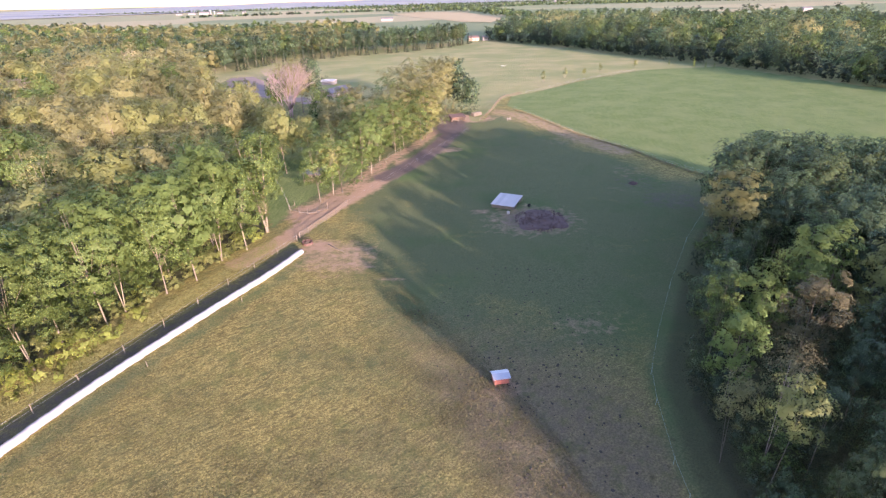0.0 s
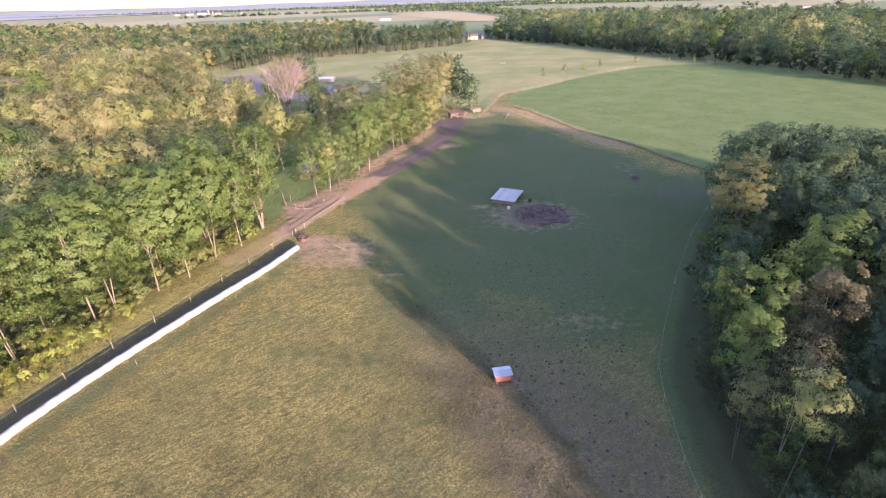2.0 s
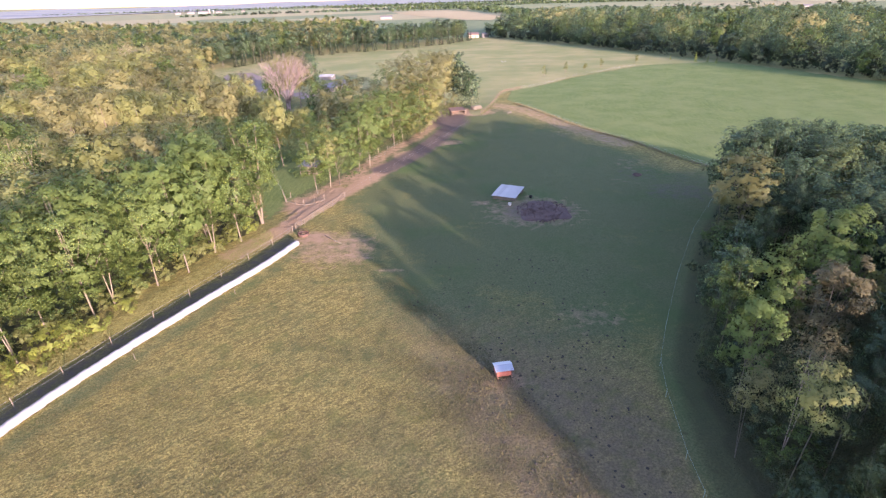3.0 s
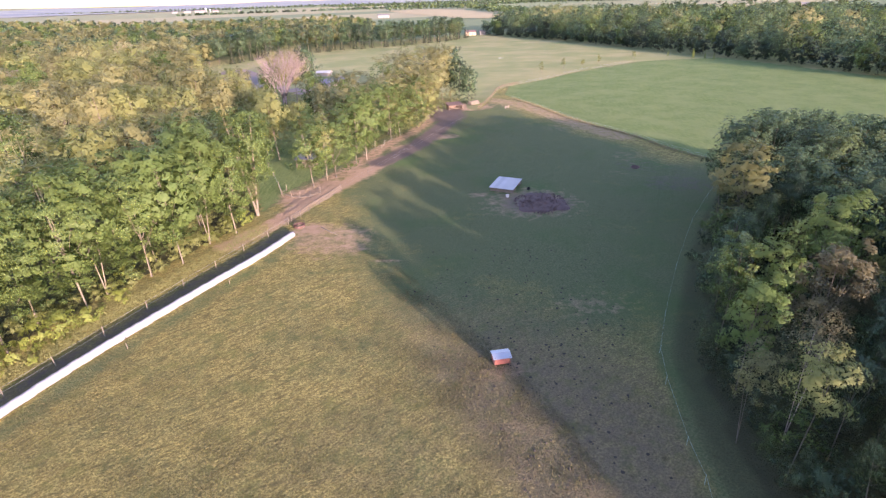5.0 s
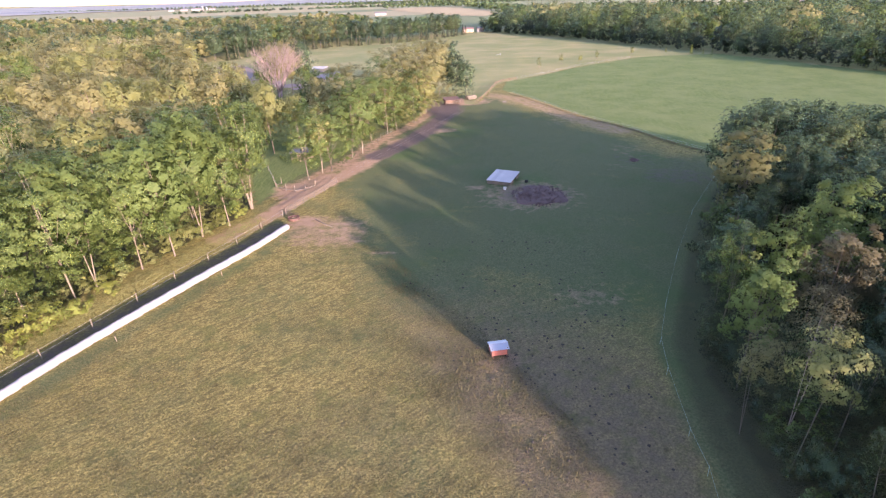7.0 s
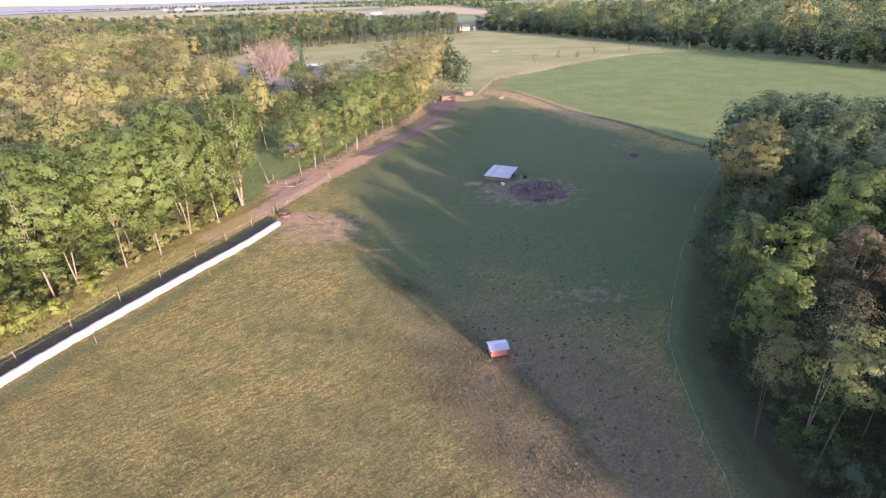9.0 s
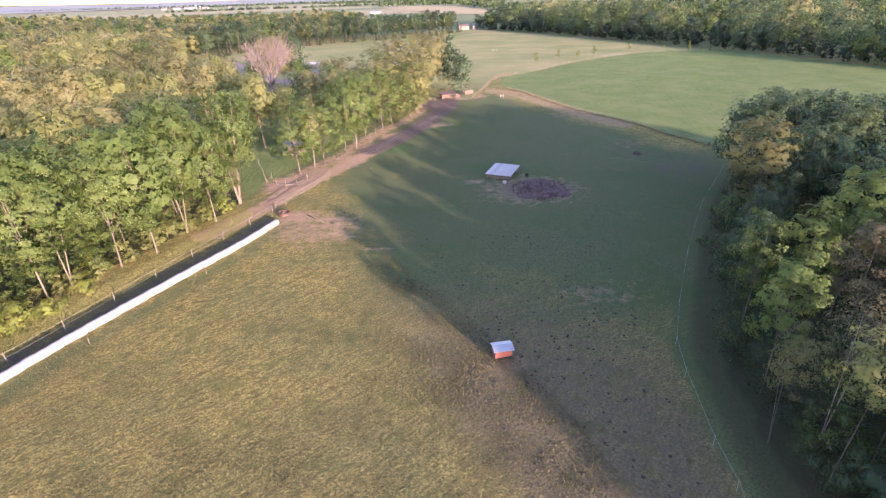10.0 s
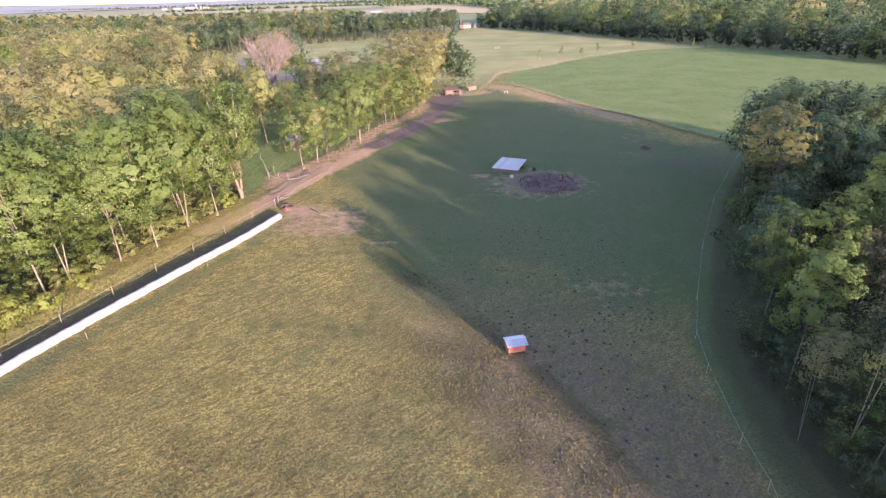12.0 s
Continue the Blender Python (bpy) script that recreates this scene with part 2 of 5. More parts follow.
    # pale meadow beyond the corner fence
    sep2 = n.new("ShaderNodeSeparateColor")
    l.new(at2.outputs["Color"], sep2.inputs[0])
    meadow = mix(n, l, ramp(n, l, n8, 0.3, 0.7), (0.295, 0.290, 0.128), (0.360, 0.330, 0.160))
    meadow = mix(n, l, ramp(n, l, noise_node(n, l, 0.03, 3, pos), 0.4, 0.6), meadow, (0.235, 0.262, 0.108))
    # patchwork of fields on the far plain
    cells = n.new("ShaderNodeTexVoronoi")
    cells.inputs["Scale"].default_value = 0.0042
    warp = n.new("ShaderNodeMapping")
    warp.inputs["Rotation"].default_value, warp.inputs["Scale"].default_value = (0, 0, 0.35), (0.55, 1.0, 1.0)
    l.new(pos, warp.inputs[0])
    l.new(warp.outputs[0], cells.inputs["Vector"])
    crops = n.new("ShaderNodeValToRGB")
    crops.color_ramp.interpolation = "CONSTANT"
    crops.color_ramp.elements[0].color, crops.color_ramp.elements[1].color = (0.20, 0.235, 0.12, 1), (0.40, 0.34, 0.19, 1)
    crops.color_ramp.elements[1].position = 0.8
    for at_, c_ in ((0.3, (0.30, 0.30, 0.16)), (0.45, (0.38, 0.335, 0.19)), (0.6, (0.25, 0.275, 0.14))):
        crops.color_ramp.elements.new(at_).color = (*c_, 1)
    l.new(cells.outputs["Color"], crops.inputs[0])
    meadow = mix(n, l, ramp(n, l, sep2.outputs[2], 0.4, 0.6), meadow, crops.outputs[0])
    col = mix(n, l, ramp(n, l, sep2.outputs[0], 0.35, 0.65), col, meadow)
    # trodden wet mud, its colour also used for the bale row's shadow
    mud_shade = mix(n, l, n1, (0.115, 0.093, 0.080), (0.185, 0.150, 0.130))
    w = maths(n, l, "ADD", sep2.outputs[1], maths(n, l, "MULTIPLY", maths(n, l, "SUBTRACT", n1, 0.5), 0.8))
    col = mix(n, l, ramp(n, l, w, 0.35, 0.75), col, mud_shade)
    # woodland floor and far farmland, and the shade painted beside the eastern wood
    litter_shade = mix(n, l, n1, (0.044, 0.052, 0.028), (0.090, 0.088, 0.044))
    col = mix(n, l, ramp(n, l, far, 0.3, 0.7), col, litter_shade)
    l.new(col, b.inputs["Base Color"])
    b.inputs["Roughness"].default_value = 0.95
    b.inputs["Specular IOR Level"].default_value = 0.1
    bump(n, l, b, maths(n, l, "ADD", maths(n, l, "ADD", n02, maths(n, l, "MULTIPLY", n005, 0.5)), maths(n, l, "MULTIPLY", maths(n, l, "ADD", n04, streak), 1.0)), 1.0, 0.23)
    return m


GROUND = ground_material()


def farmland(name, c1, c2, scale):
    m, n, l, b = nodes_of(name)
    pos = n.new("ShaderNodeNewGeometry").outputs["Position"]
    l.new(mix(n, l, ramp(n, l, noise_node(n, l, scale, 5, pos), 0.3, 0.7), c1, c2), b.inputs["Base Color"])
    b.inputs["Roughness"].default_value = 1.0
    return m


FAR_TAN = farmland("ripe_field", (0.35, 0.272, 0.125), (0.41, 0.315, 0.15), 0.02)


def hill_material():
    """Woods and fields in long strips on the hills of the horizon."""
    m, n, l, b = nodes_of("hazed_wooded_hills")
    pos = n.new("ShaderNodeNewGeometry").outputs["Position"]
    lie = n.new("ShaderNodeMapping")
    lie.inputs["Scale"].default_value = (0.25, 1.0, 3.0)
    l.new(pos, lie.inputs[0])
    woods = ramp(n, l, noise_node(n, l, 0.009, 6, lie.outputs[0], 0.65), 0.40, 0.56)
    # both colours are greyed and blued to stand for distance haze
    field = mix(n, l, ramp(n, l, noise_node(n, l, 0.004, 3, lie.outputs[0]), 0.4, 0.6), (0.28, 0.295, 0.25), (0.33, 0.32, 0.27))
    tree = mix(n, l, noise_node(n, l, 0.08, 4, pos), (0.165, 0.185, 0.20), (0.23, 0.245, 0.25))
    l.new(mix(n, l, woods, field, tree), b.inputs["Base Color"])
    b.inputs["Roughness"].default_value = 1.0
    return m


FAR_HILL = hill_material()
FARM_WALL = surface("grey_farm_walls", (0.20, 0.19, 0.185), (0.25, 0.24, 0.23), 1.0, 0.7)
FARM_ROOF = surface("dull_farm_roofs", (0.13, 0.128, 0.13), (0.175, 0.17, 0.17), 0.5, 0.8)


# ---- building helpers ----
def mesh_from(name, verts, faces, material, smooth=False):
    me = bpy.data.meshes.new(name)
    me.from_pydata([tuple(v) for v in verts], [], faces)
    me.materials.append(material)
    if smooth:
        me.shade_smooth()
    return me


def empty(name, m=None):
    ob = new(name)
    ob.empty_display_size = 0.2
    if m is not None:
        ob.matrix_world = m
    return ob


def put(name, me, parent=None, label="", m=None):
    ob = new(name, me)
    if parent is not None:
        ob.parent = parent
    if m is not None:
        ob.matrix_local = m
    return tagged(ob, label) if label else ob


def part(name, bm, material, parent=None, label="", m=None, bevel=0.0):
    if bevel:
        bmesh.ops.bevel(bm, geom=bm.edges[:], offset=bevel, segments=1, affect="EDGES", clamp_overlap=True)
    me = bpy.data.meshes.new(name)
    bm.to_mesh(me)
    bm.free()
    me.materials.append(material)
    return put(name, me, parent, label, m)


def box(sx, sy, sz, at=(0, 0, 0), m=None, bm=None):
    """A box whose base centre stands at the given place."""
    bm = bm or bmesh.new()
    t = Matrix.Translation((at[0], at[1], at[2] + sz / 2)) @ Matrix.Diagonal((sx, sy, sz, 1))
    bmesh.ops.create_cube(bm, size=1, matrix=(m @ t) if m else t)
    return bm


def bar(p, q, w, h, bm=None):
    """A straight squared bar from p to q."""
    p, q = Vector(p), Vector(q)
    d = q - p
    m = Matrix.Translation((p + q) / 2) @ d.to_track_quat("X", "Z").to_matrix().to_4x4() @ Matrix.Diagonal((d.length, w, h, 1))
    bm = bm or bmesh.new()
    bmesh.ops.create_cube(bm, size=1, matrix=m)
    return bm


def tube(verts, faces, path, radii, seg=6):
    """Adds a bent tapering tube to lists of vertices and faces."""
    path = [Vector(p) for p in path]
    start = len(verts)
    for k, p in enumerate(path):
        d = (path[min(k + 1, len(path) - 1)] - path[max(k - 1, 0)]).normalized()
        u = d.orthogonal().normalized() if k == 0 else (u - d * u.dot(d)).normalized()
        v = d.cross(u)
        for s in range(seg):
            a = 2 * math.pi * s / seg
            verts.append(p + (u * math.cos(a) + v * math.sin(a)) * radii[k])
    for k in range(len(path) - 1):
        for s in range(seg):
            i, j = start + k * seg + s, start + k * seg + (s + 1) % seg
            faces.append((i, j, j + seg, i + seg))
    faces.append(tuple(range(start + seg - 1, start - 1, -1)))
    faces.append(tuple(range(start + (len(path) - 1) * seg, start + len(path) * seg)))


def spline(points, step):
    """Evenly stepped points of a smooth curve through the given ones."""
    pts = [Vector((*p, 0)[:3]) for p in points]
    pts = [pts[0] * 2 - pts[1], *pts, pts[-1] * 2 - pts[-2]]
    fine = []
    for k in range(1, len(pts) - 2):
        p0, p1, p2, p3 = pts[k - 1 : k + 3]
        for s in range(24):
            t = s / 24
            fine.append(0.5 * (2 * p1 + (p2 - p0) * t + (2 * p0 - 5 * p1 + 4 * p2 - p3) * t * t + (3 * p1 - p0 - 3 * p2 + p3) * t ** 3))
    fine.append(pts[-2])
    out, left = [fine[0]], step
    for p, q in zip(fine, fine[1:]):
        d = (q - p).length
        while d >= left:
            p = p + (q - p).normalized() * left
            out.append(p)
            d -= left
            left = step
        left -= d
    return out


def inside(poly, x, y):
    hit = False
    for (x1, y1), (x2, y2) in zip(poly, poly[1:] + poly[:1]):
        if (y1 > y) != (y2 > y) and x < (x2 - x1) * (y - y1) / (y2 - y1) + x1:
            hit = not hit
    return hit


def inside_many(poly, X, Y):
    hit = np.zeros(X.shape, bool)
    for (x1, y1), (x2, y2) in zip(poly, poly[1:] + poly[:1]):
        with np.errstate(divide="ignore", invalid="ignore"):
            hit ^= ((y1 > Y) != (y2 > Y)) & (X < (x2 - x1) * (Y - y1) / ((y2 - y1) or 1e-9) + x1)
    return hit


def edge_distance(points, X, Y):
    """How far each place lies from a line of points."""
    best = np.full(X.shape, 1e9)
    for (x1, y1), (x2, y2) in zip(points, points[1:]):
        dx, dy = x2 - x1, y2 - y1
        t = np.clip(((X - x1) * dx + (Y - y1) * dy) / (dx * dx + dy * dy), 0, 1)
        best = np.minimum(best, np.hypot(X - x1 - t * dx, Y - y1 - t * dy))
    return best


# ---- the plan ----
LANE = [(-34, 78), (-28.5, 88), (-26.3, 96), (-22.5, 103), (-17.5, 113), (-12, 125), (-6, 137), (-1.5, 149), (2.5, 163), (4.5, 176), (5, 190)]
GREEN_FIELD = [(25, 206), (32.8, 184), (41.8, 157), (50.9, 138.6), (55.1, 126), (60.8, 114.4), (72, 103), (110, 96), (230, 90), (232, 110), (203, 165),
               (178, 217), (172, 235), (163, 260), (150, 298), (121, 297), (105, 292), (78, 272), (61, 257), (44.5, 239), (29, 225)]
FIELD_EDGE = [(27, 199), (32.8, 183.9), (41.8, 156.7), (50.9, 138.6), (55.1, 126.1), (60.8, 114.4)]
PADDOCK_FENCE = [(13, 180.5), (18.3, 197), (23.6, 218), (27.9, 225), (44.5, 239), (61, 257), (78.5, 272.5), (105, 292)]
LEFT_WOOD = [(-54, 36), (-51, 50), (-47, 60), (-41.5, 71), (-37.5, 80), (-33, 90), (-35, 96), (-45.5, 112), (-51, 128), (-53, 150), (-62, 168),
             (-80, 190), (-96, 225), (-112, 262), (-140, 300), (-260, 300), (-260, 215), (-165, 120), (-95, 55), (-75, 30)]
RIGHT_WOOD = [(24, 20), (24, 28), (24.5, 35), (26, 44), (31, 55), (39, 68), (47, 82), (54, 94), (60, 98), (80, 92), (125, 88), (125, 20), (95, -50), (62, -62), (50, -36), (36, -8)]
WHITE_ROW = [(-50.6, 13.8), (-47.2, 26.8), (-43.8, 37.4), (-40.95, 45.4), (-37.35, 53.6), (-31.8, 65.05), (-27.6, 73.3), (-24.4, 81.2)]


# ---- ground ----
def stepped(lo, hi, step, far_lo, far_hi):
    mid = list(np.arange(lo, hi + 0.01, step))
    out, s = [], step
    v = hi
    while v < far_hi:
        s *= 1.13
        v += s
        out.append(min(v, far_hi))
    back, s, v = [], step, lo
    while v > far_lo:
        s *= 1.13
        v -= s
        back.append(max(v, far_lo))
    return np.array(back[::-1] + mid + out)


def build_ground():
    xs, ys = stepped(-56, 150, 1.05, -4600, 4600), stepped(26, 304, 1.05, -4600, 4700)
    X, Y = np.meshgrid(xs, ys)
    Z = np.zeros(X.shape)
    for k, (fx, fy, amp) in enumerate(((0.09, 0.05, 0.10), (0.21, 0.33, 0.05), (0.9, 0.7, 0.025), (1.7, 2.1, 0.015))):
        Z += amp * np.sin(X * fx + k * 1.7 + 0.6 * np.sin(Y * fy * 0.7)) * np.cos(Y * fy + k)
    R = np.hypot(X, Y)
    Z *= np.clip(1.4 - R / 400, 0, 1)
    far = np.clip((R - 1500) / 2800, 0, 1)
    Z += far * (16 + 10 * np.sin(X * 0.0021 + 1) + 8 * np.sin(X * 0.0013 + Y * 0.0017))
    # cover: bare soil, sown field, dryness, woodland floor with painted wood-edge shade
    def soft(d, w):
        return np.clip(1 - d / w, 0, 1)
    dirt = np.maximum(0, 1.15 - edge_distance(LANE, X, Y) / 3.1)
    def spot(cx, cy, rx, ry, power):
        return power * np.clip(1.6 - np.hypot((X - cx) / rx, (Y - cy) / ry) * 1.1, 0, 1)
    for s in ((16.5, 93, 10.5, 9, 0.46), (18.4, 92.6, 5.5, 6, 0.7), (7.0, 98, 3.5, 1.2, 0.5), (-22.0, 83.5, 3.6, 2.8, 0.72), (-14.5, 75.5, 3.2, 1.6, 0.6), (-17.5, 79.5, 3.5, 1.0, 0.6), (-27, 100, 5, 6, 0.8), (-23, 106, 4, 5, 0.75), (-18, 115, 4, 5, 0.7), (-14.5, 124, 3.5, 5, 0.65), (-10, 134, 3.5, 5, 0.6), (-18, 79, 8, 7.5, 0.5)):
        dirt = np.maximum(dirt, spot(*s))
    for s in ((18.0, 57.5, 6.5, 4, 0.33), (6, 45.5, 2.6, 2.0, 0.5), (8, 186, 10, 7, 0.9), (44, 120, 6, 8, 0.28), (38, 108, 6, 4, 0.26),
              (1, 145, 5, 3, 0.6), (22, 190, 6, 9, 0.38), (-9, 71, 3, 1.0, 0.5), (36, 150, 9, 7, 0.3), (26, 183, 6, 7, 0.38)):
        dirt = np.maximum(dirt, spot(*s))
    dirt = np.maximum(dirt, 0.46 * np.clip(1.4 - edge_distance([(34, 246), (62, 266), (106, 299), (150, 304)], X, Y) / 9, 0, 1))
    dirt = np.maximum(dirt, 0.5 * np.clip(1.5 - edge_distance([(19, 197), (29, 186), (38, 160), (47, 139)], X, Y) / 5, 0, 1))
    lush = np.where(inside_many(GREEN_FIELD, X, Y), 1.0, 0.0)
    lawn = inside_many([(-33, 92), (-36, 100), (-46, 113), (-52, 150), (-48, 215), (-12, 190), (-14, 160), (-19, 135), (-30, 106)], X, Y)
    near_edge = edge_distance(GREEN_FIELD + GREEN_FIELD[:1], X, Y)
    lush = np.clip(0.5 + np.where(lush > 0, 1, -1) * near_edge / 2.5, 0, 1)
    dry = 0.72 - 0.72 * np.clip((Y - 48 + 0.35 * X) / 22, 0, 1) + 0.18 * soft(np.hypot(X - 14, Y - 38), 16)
    west = np.clip((-3 - 0.24 * (Y - 60) - X) / 9, 0, 1)
    dry = np.maximum(dry, west * (0.82 - 0.002 * (Y - 40)))
    # grass by the eastern wood, held to the darker green for tree shade
    shade_margin = [(20, 20), (20.2, 34.7), (22.7, 47.3), (26.0, 54.2), (32.1, 65.9), (40.8, 80.9), (56.4, 103), (60, 90), (45, 55), (40, 20)]
    across = np.clip(0.4 + np.where(inside_many(shade_margin, X, Y), 1, -1) * edge_distance(shade_margin[:7], X, Y) / 2.5, 0, 1)
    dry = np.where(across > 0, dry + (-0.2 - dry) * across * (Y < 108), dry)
    strip = np.clip(1 - edge_distance([(23, 200), (32, 181), (41, 154), (50, 136), (56, 119)], X, Y) / 11, 0, 1)
    dry = np.maximum(dry, 1.1 * strip)
    verge = edge_distance([(-57, 25), (-51, 37), (-47, 47), (-43, 57), (-38, 68), (-33, 79), (-30, 87)], X, Y)
    dry = np.maximum(dry, 0.95 * np.clip(1.6 - verge / 3.0, 0, 1))
    beside = edge_distance([(x + 1.9, y - 0.8) for x, y in WHITE_ROW], X, Y)
    dry = np.minimum(dry, 0.38 + 0.7 * np.clip((beside - 0.6) / 1.8, 0, 1))
    lush = np.where(lawn, 0.75, lush)
    dirt = np.maximum(dirt, 0.6 * np.clip(1.5 - edge_distance([(-27, 104), (-20, 120), (-14, 138), (-7, 152), (-3, 166), (0, 182)], X, Y) / 2.4, 0, 1))
    beyond = (Y > 190) & (lush < 0.5)
    dry = np.where(beyond, 0.55 + 0.15 * np.sin(X * 0.06) * np.sin(Y * 0.045), dry)
    dry = np.where(inside_many([(-33, 92), (-36, 100), (-52, 150), (-48, 215), (-5, 190), (-8, 160), (-14, 135), (-27, 106)], X, Y), 0.12, dry)
    wood = np.where(inside_many(LEFT_WOOD, X, Y) | inside_many(RIGHT_WOOD, X, Y), 0.75, 0.0)
    # tree shade put into the colour of the grass outside the tape fence
    shade_strip = [(20.4, 20), (20.6, 34.7), (23.1, 47.3), (26.4, 54.2), (32.5, 65.9), (41.2, 80.9), (56.4, 103), (60, 98), (47, 82), (31, 55), (26, 44), (24, 20)]
    within = np.where(inside_many(shade_strip, X, Y), 1, -1) * edge_distance(shade_strip[:7], X, Y)
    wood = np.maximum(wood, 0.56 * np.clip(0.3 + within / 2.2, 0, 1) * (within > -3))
    pale = np.where((Y > 183) & (X > 10) & (lush < 0.5), 1.0, 0.0)
    pale = np.where(Y + 0.45 * X > 205, np.maximum(pale, np.where((lush < 0.5) & (Y < 560), 1.0, 0.0)), pale)
    pale = np.where((Y < 226) & (X > 10), np.where(inside_many([(13, 180), (18.3, 197), (23.6, 218), (27.9, 225), (28, 240), (-20, 240), (-20, 205)], X, Y), 1.0, 0.35), pale)
    # the bale row's shadow, deepened by a dark strip in the ground colour
    row_shadow_line = [(x - 1.9, y + 1.0) for x, y in WHITE_ROW]
    mud_shade = 0.62 * np.clip(1.4 - edge_distance(row_shadow_line, X, Y) / 2.3, 0, 1)
    mud_shade = np.maximum(mud_shade, 0.95 * np.clip(1.4 - edge_distance([(-14, 122), (-6, 137), (-1.5, 149), (2.5, 163), (5, 180)], X, Y) / 3.6, 0, 1))
    mud_shade = np.maximum(mud_shade, 0.9 * np.clip(1.5 - np.hypot((X - 2.5) / 6.5, (Y - 174) / 14), 0, 1))
    for cx, cy, rx, ry, power in ((17.6, 93, 7.5, 6.5, 0.62), (47, 101, 9, 7, 0.45), (43, 113, 8, 9, 0.36), (52, 110, 6, 7, 0.36)):
        mud_shade = np.maximum(mud_shade, spot(cx, cy, rx, ry, power))
    worn = np.clip(1.5 - np.hypot((X - 8.5 + 0.40 * (Y - 40)) / 15, (Y - 38) / 18), 0, 1) * 0.8 * np.clip((20.6 + 0.13 * (Y - 30) - X) / 1.5, 0, 1)
    worn = np.maximum(worn * np.clip((X - 1 + 0.45 * (Y - 30)) / 6, 0.3, 1), 0.22 * np.clip(1.7 - np.hypot((X + 1) / 14, (Y - 33) / 10), 0, 1))
    plain = (Y > 530) | (np.abs(X) > 330)
    pale = np.where(plain, 0.75, pale)
    ny, nx = X.shape
    me = bpy.data.meshes.new("ground")
    idx = np.arange(nx * ny).reshape(ny, nx)
    quads = np.stack([idx[:-1, :-1], idx[:-1, 1:], idx[1:, 1:], idx[1:, :-1]], -1).reshape(-1, 4)
    me.from_pydata(np.stack([X, Y, Z], -1).reshape(-1, 3).tolist(), [], quads.tolist())
    at = me.color_attributes.new("cover", "FLOAT_COLOR", "POINT")
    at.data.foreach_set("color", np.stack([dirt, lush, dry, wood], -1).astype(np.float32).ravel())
    at2 = me.color_attributes.new("cover_far", "FLOAT_COLOR", "POINT")
    at2.data.foreach_set("color", np.stack([pale, mud_shade, np.where(plain, 1.0, 0.0), worn], -1).astype(np.float32).ravel())
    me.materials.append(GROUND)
    me.shade_smooth()
    return tagged(new("ground", me), "grazed pasture with dry straw-coloured grass and bare soil patches", "ground", kind="structure")


build_ground()


# ---- far country ----
def sheet(name, poly, z, material, label, category="field"):
    """A flat piece of land with a softly uneven outline."""
    rnd = random.Random(len(poly) * 7 + int(poly[0][0]))
    pts = []
    for (x1, y1), (x2, y2) in zip(poly, poly[1:] + poly[:1]):
        for s in range(6):
            t = s / 6
            d = math.dist((x1, y1), (x2, y2)) * 0.008
            pts.append((x1 + (x2 - x1) * t + rnd.uniform(-d, d), y1 + (y2 - y1) * t + rnd.uniform(-d, d), z))
    bm = bmesh.new()
    bm.faces.new([bm.verts.new(p) for p in pts])
    bmesh.ops.triangulate(bm, faces=bm.faces[:])
    ob = part(name, bm, material)
    return tagged(ob, label, category, kind="structure")


sheet("ripe_field", [(-118, 1420), (-17, 1462), (62, 1350), (110, 965), (76, 846), (32, 890), (4, 990), (-62, 1180)], 0.5, FAR_TAN, "ripe tan grain field between belts of woodland")


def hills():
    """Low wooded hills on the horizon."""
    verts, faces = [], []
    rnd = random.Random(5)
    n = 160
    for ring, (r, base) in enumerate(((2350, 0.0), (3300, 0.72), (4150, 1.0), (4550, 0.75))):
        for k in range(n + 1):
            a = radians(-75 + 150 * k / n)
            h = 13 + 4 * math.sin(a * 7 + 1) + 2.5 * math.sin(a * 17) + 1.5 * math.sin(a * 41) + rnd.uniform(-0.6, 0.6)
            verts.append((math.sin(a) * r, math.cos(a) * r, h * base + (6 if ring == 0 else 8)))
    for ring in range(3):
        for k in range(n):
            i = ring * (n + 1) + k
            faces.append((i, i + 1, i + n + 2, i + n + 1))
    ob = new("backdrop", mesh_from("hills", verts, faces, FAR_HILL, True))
    tagged(ob, "low wooded hills along the horizon, coloured blue-grey for haze", "hills", kind="structure")


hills()


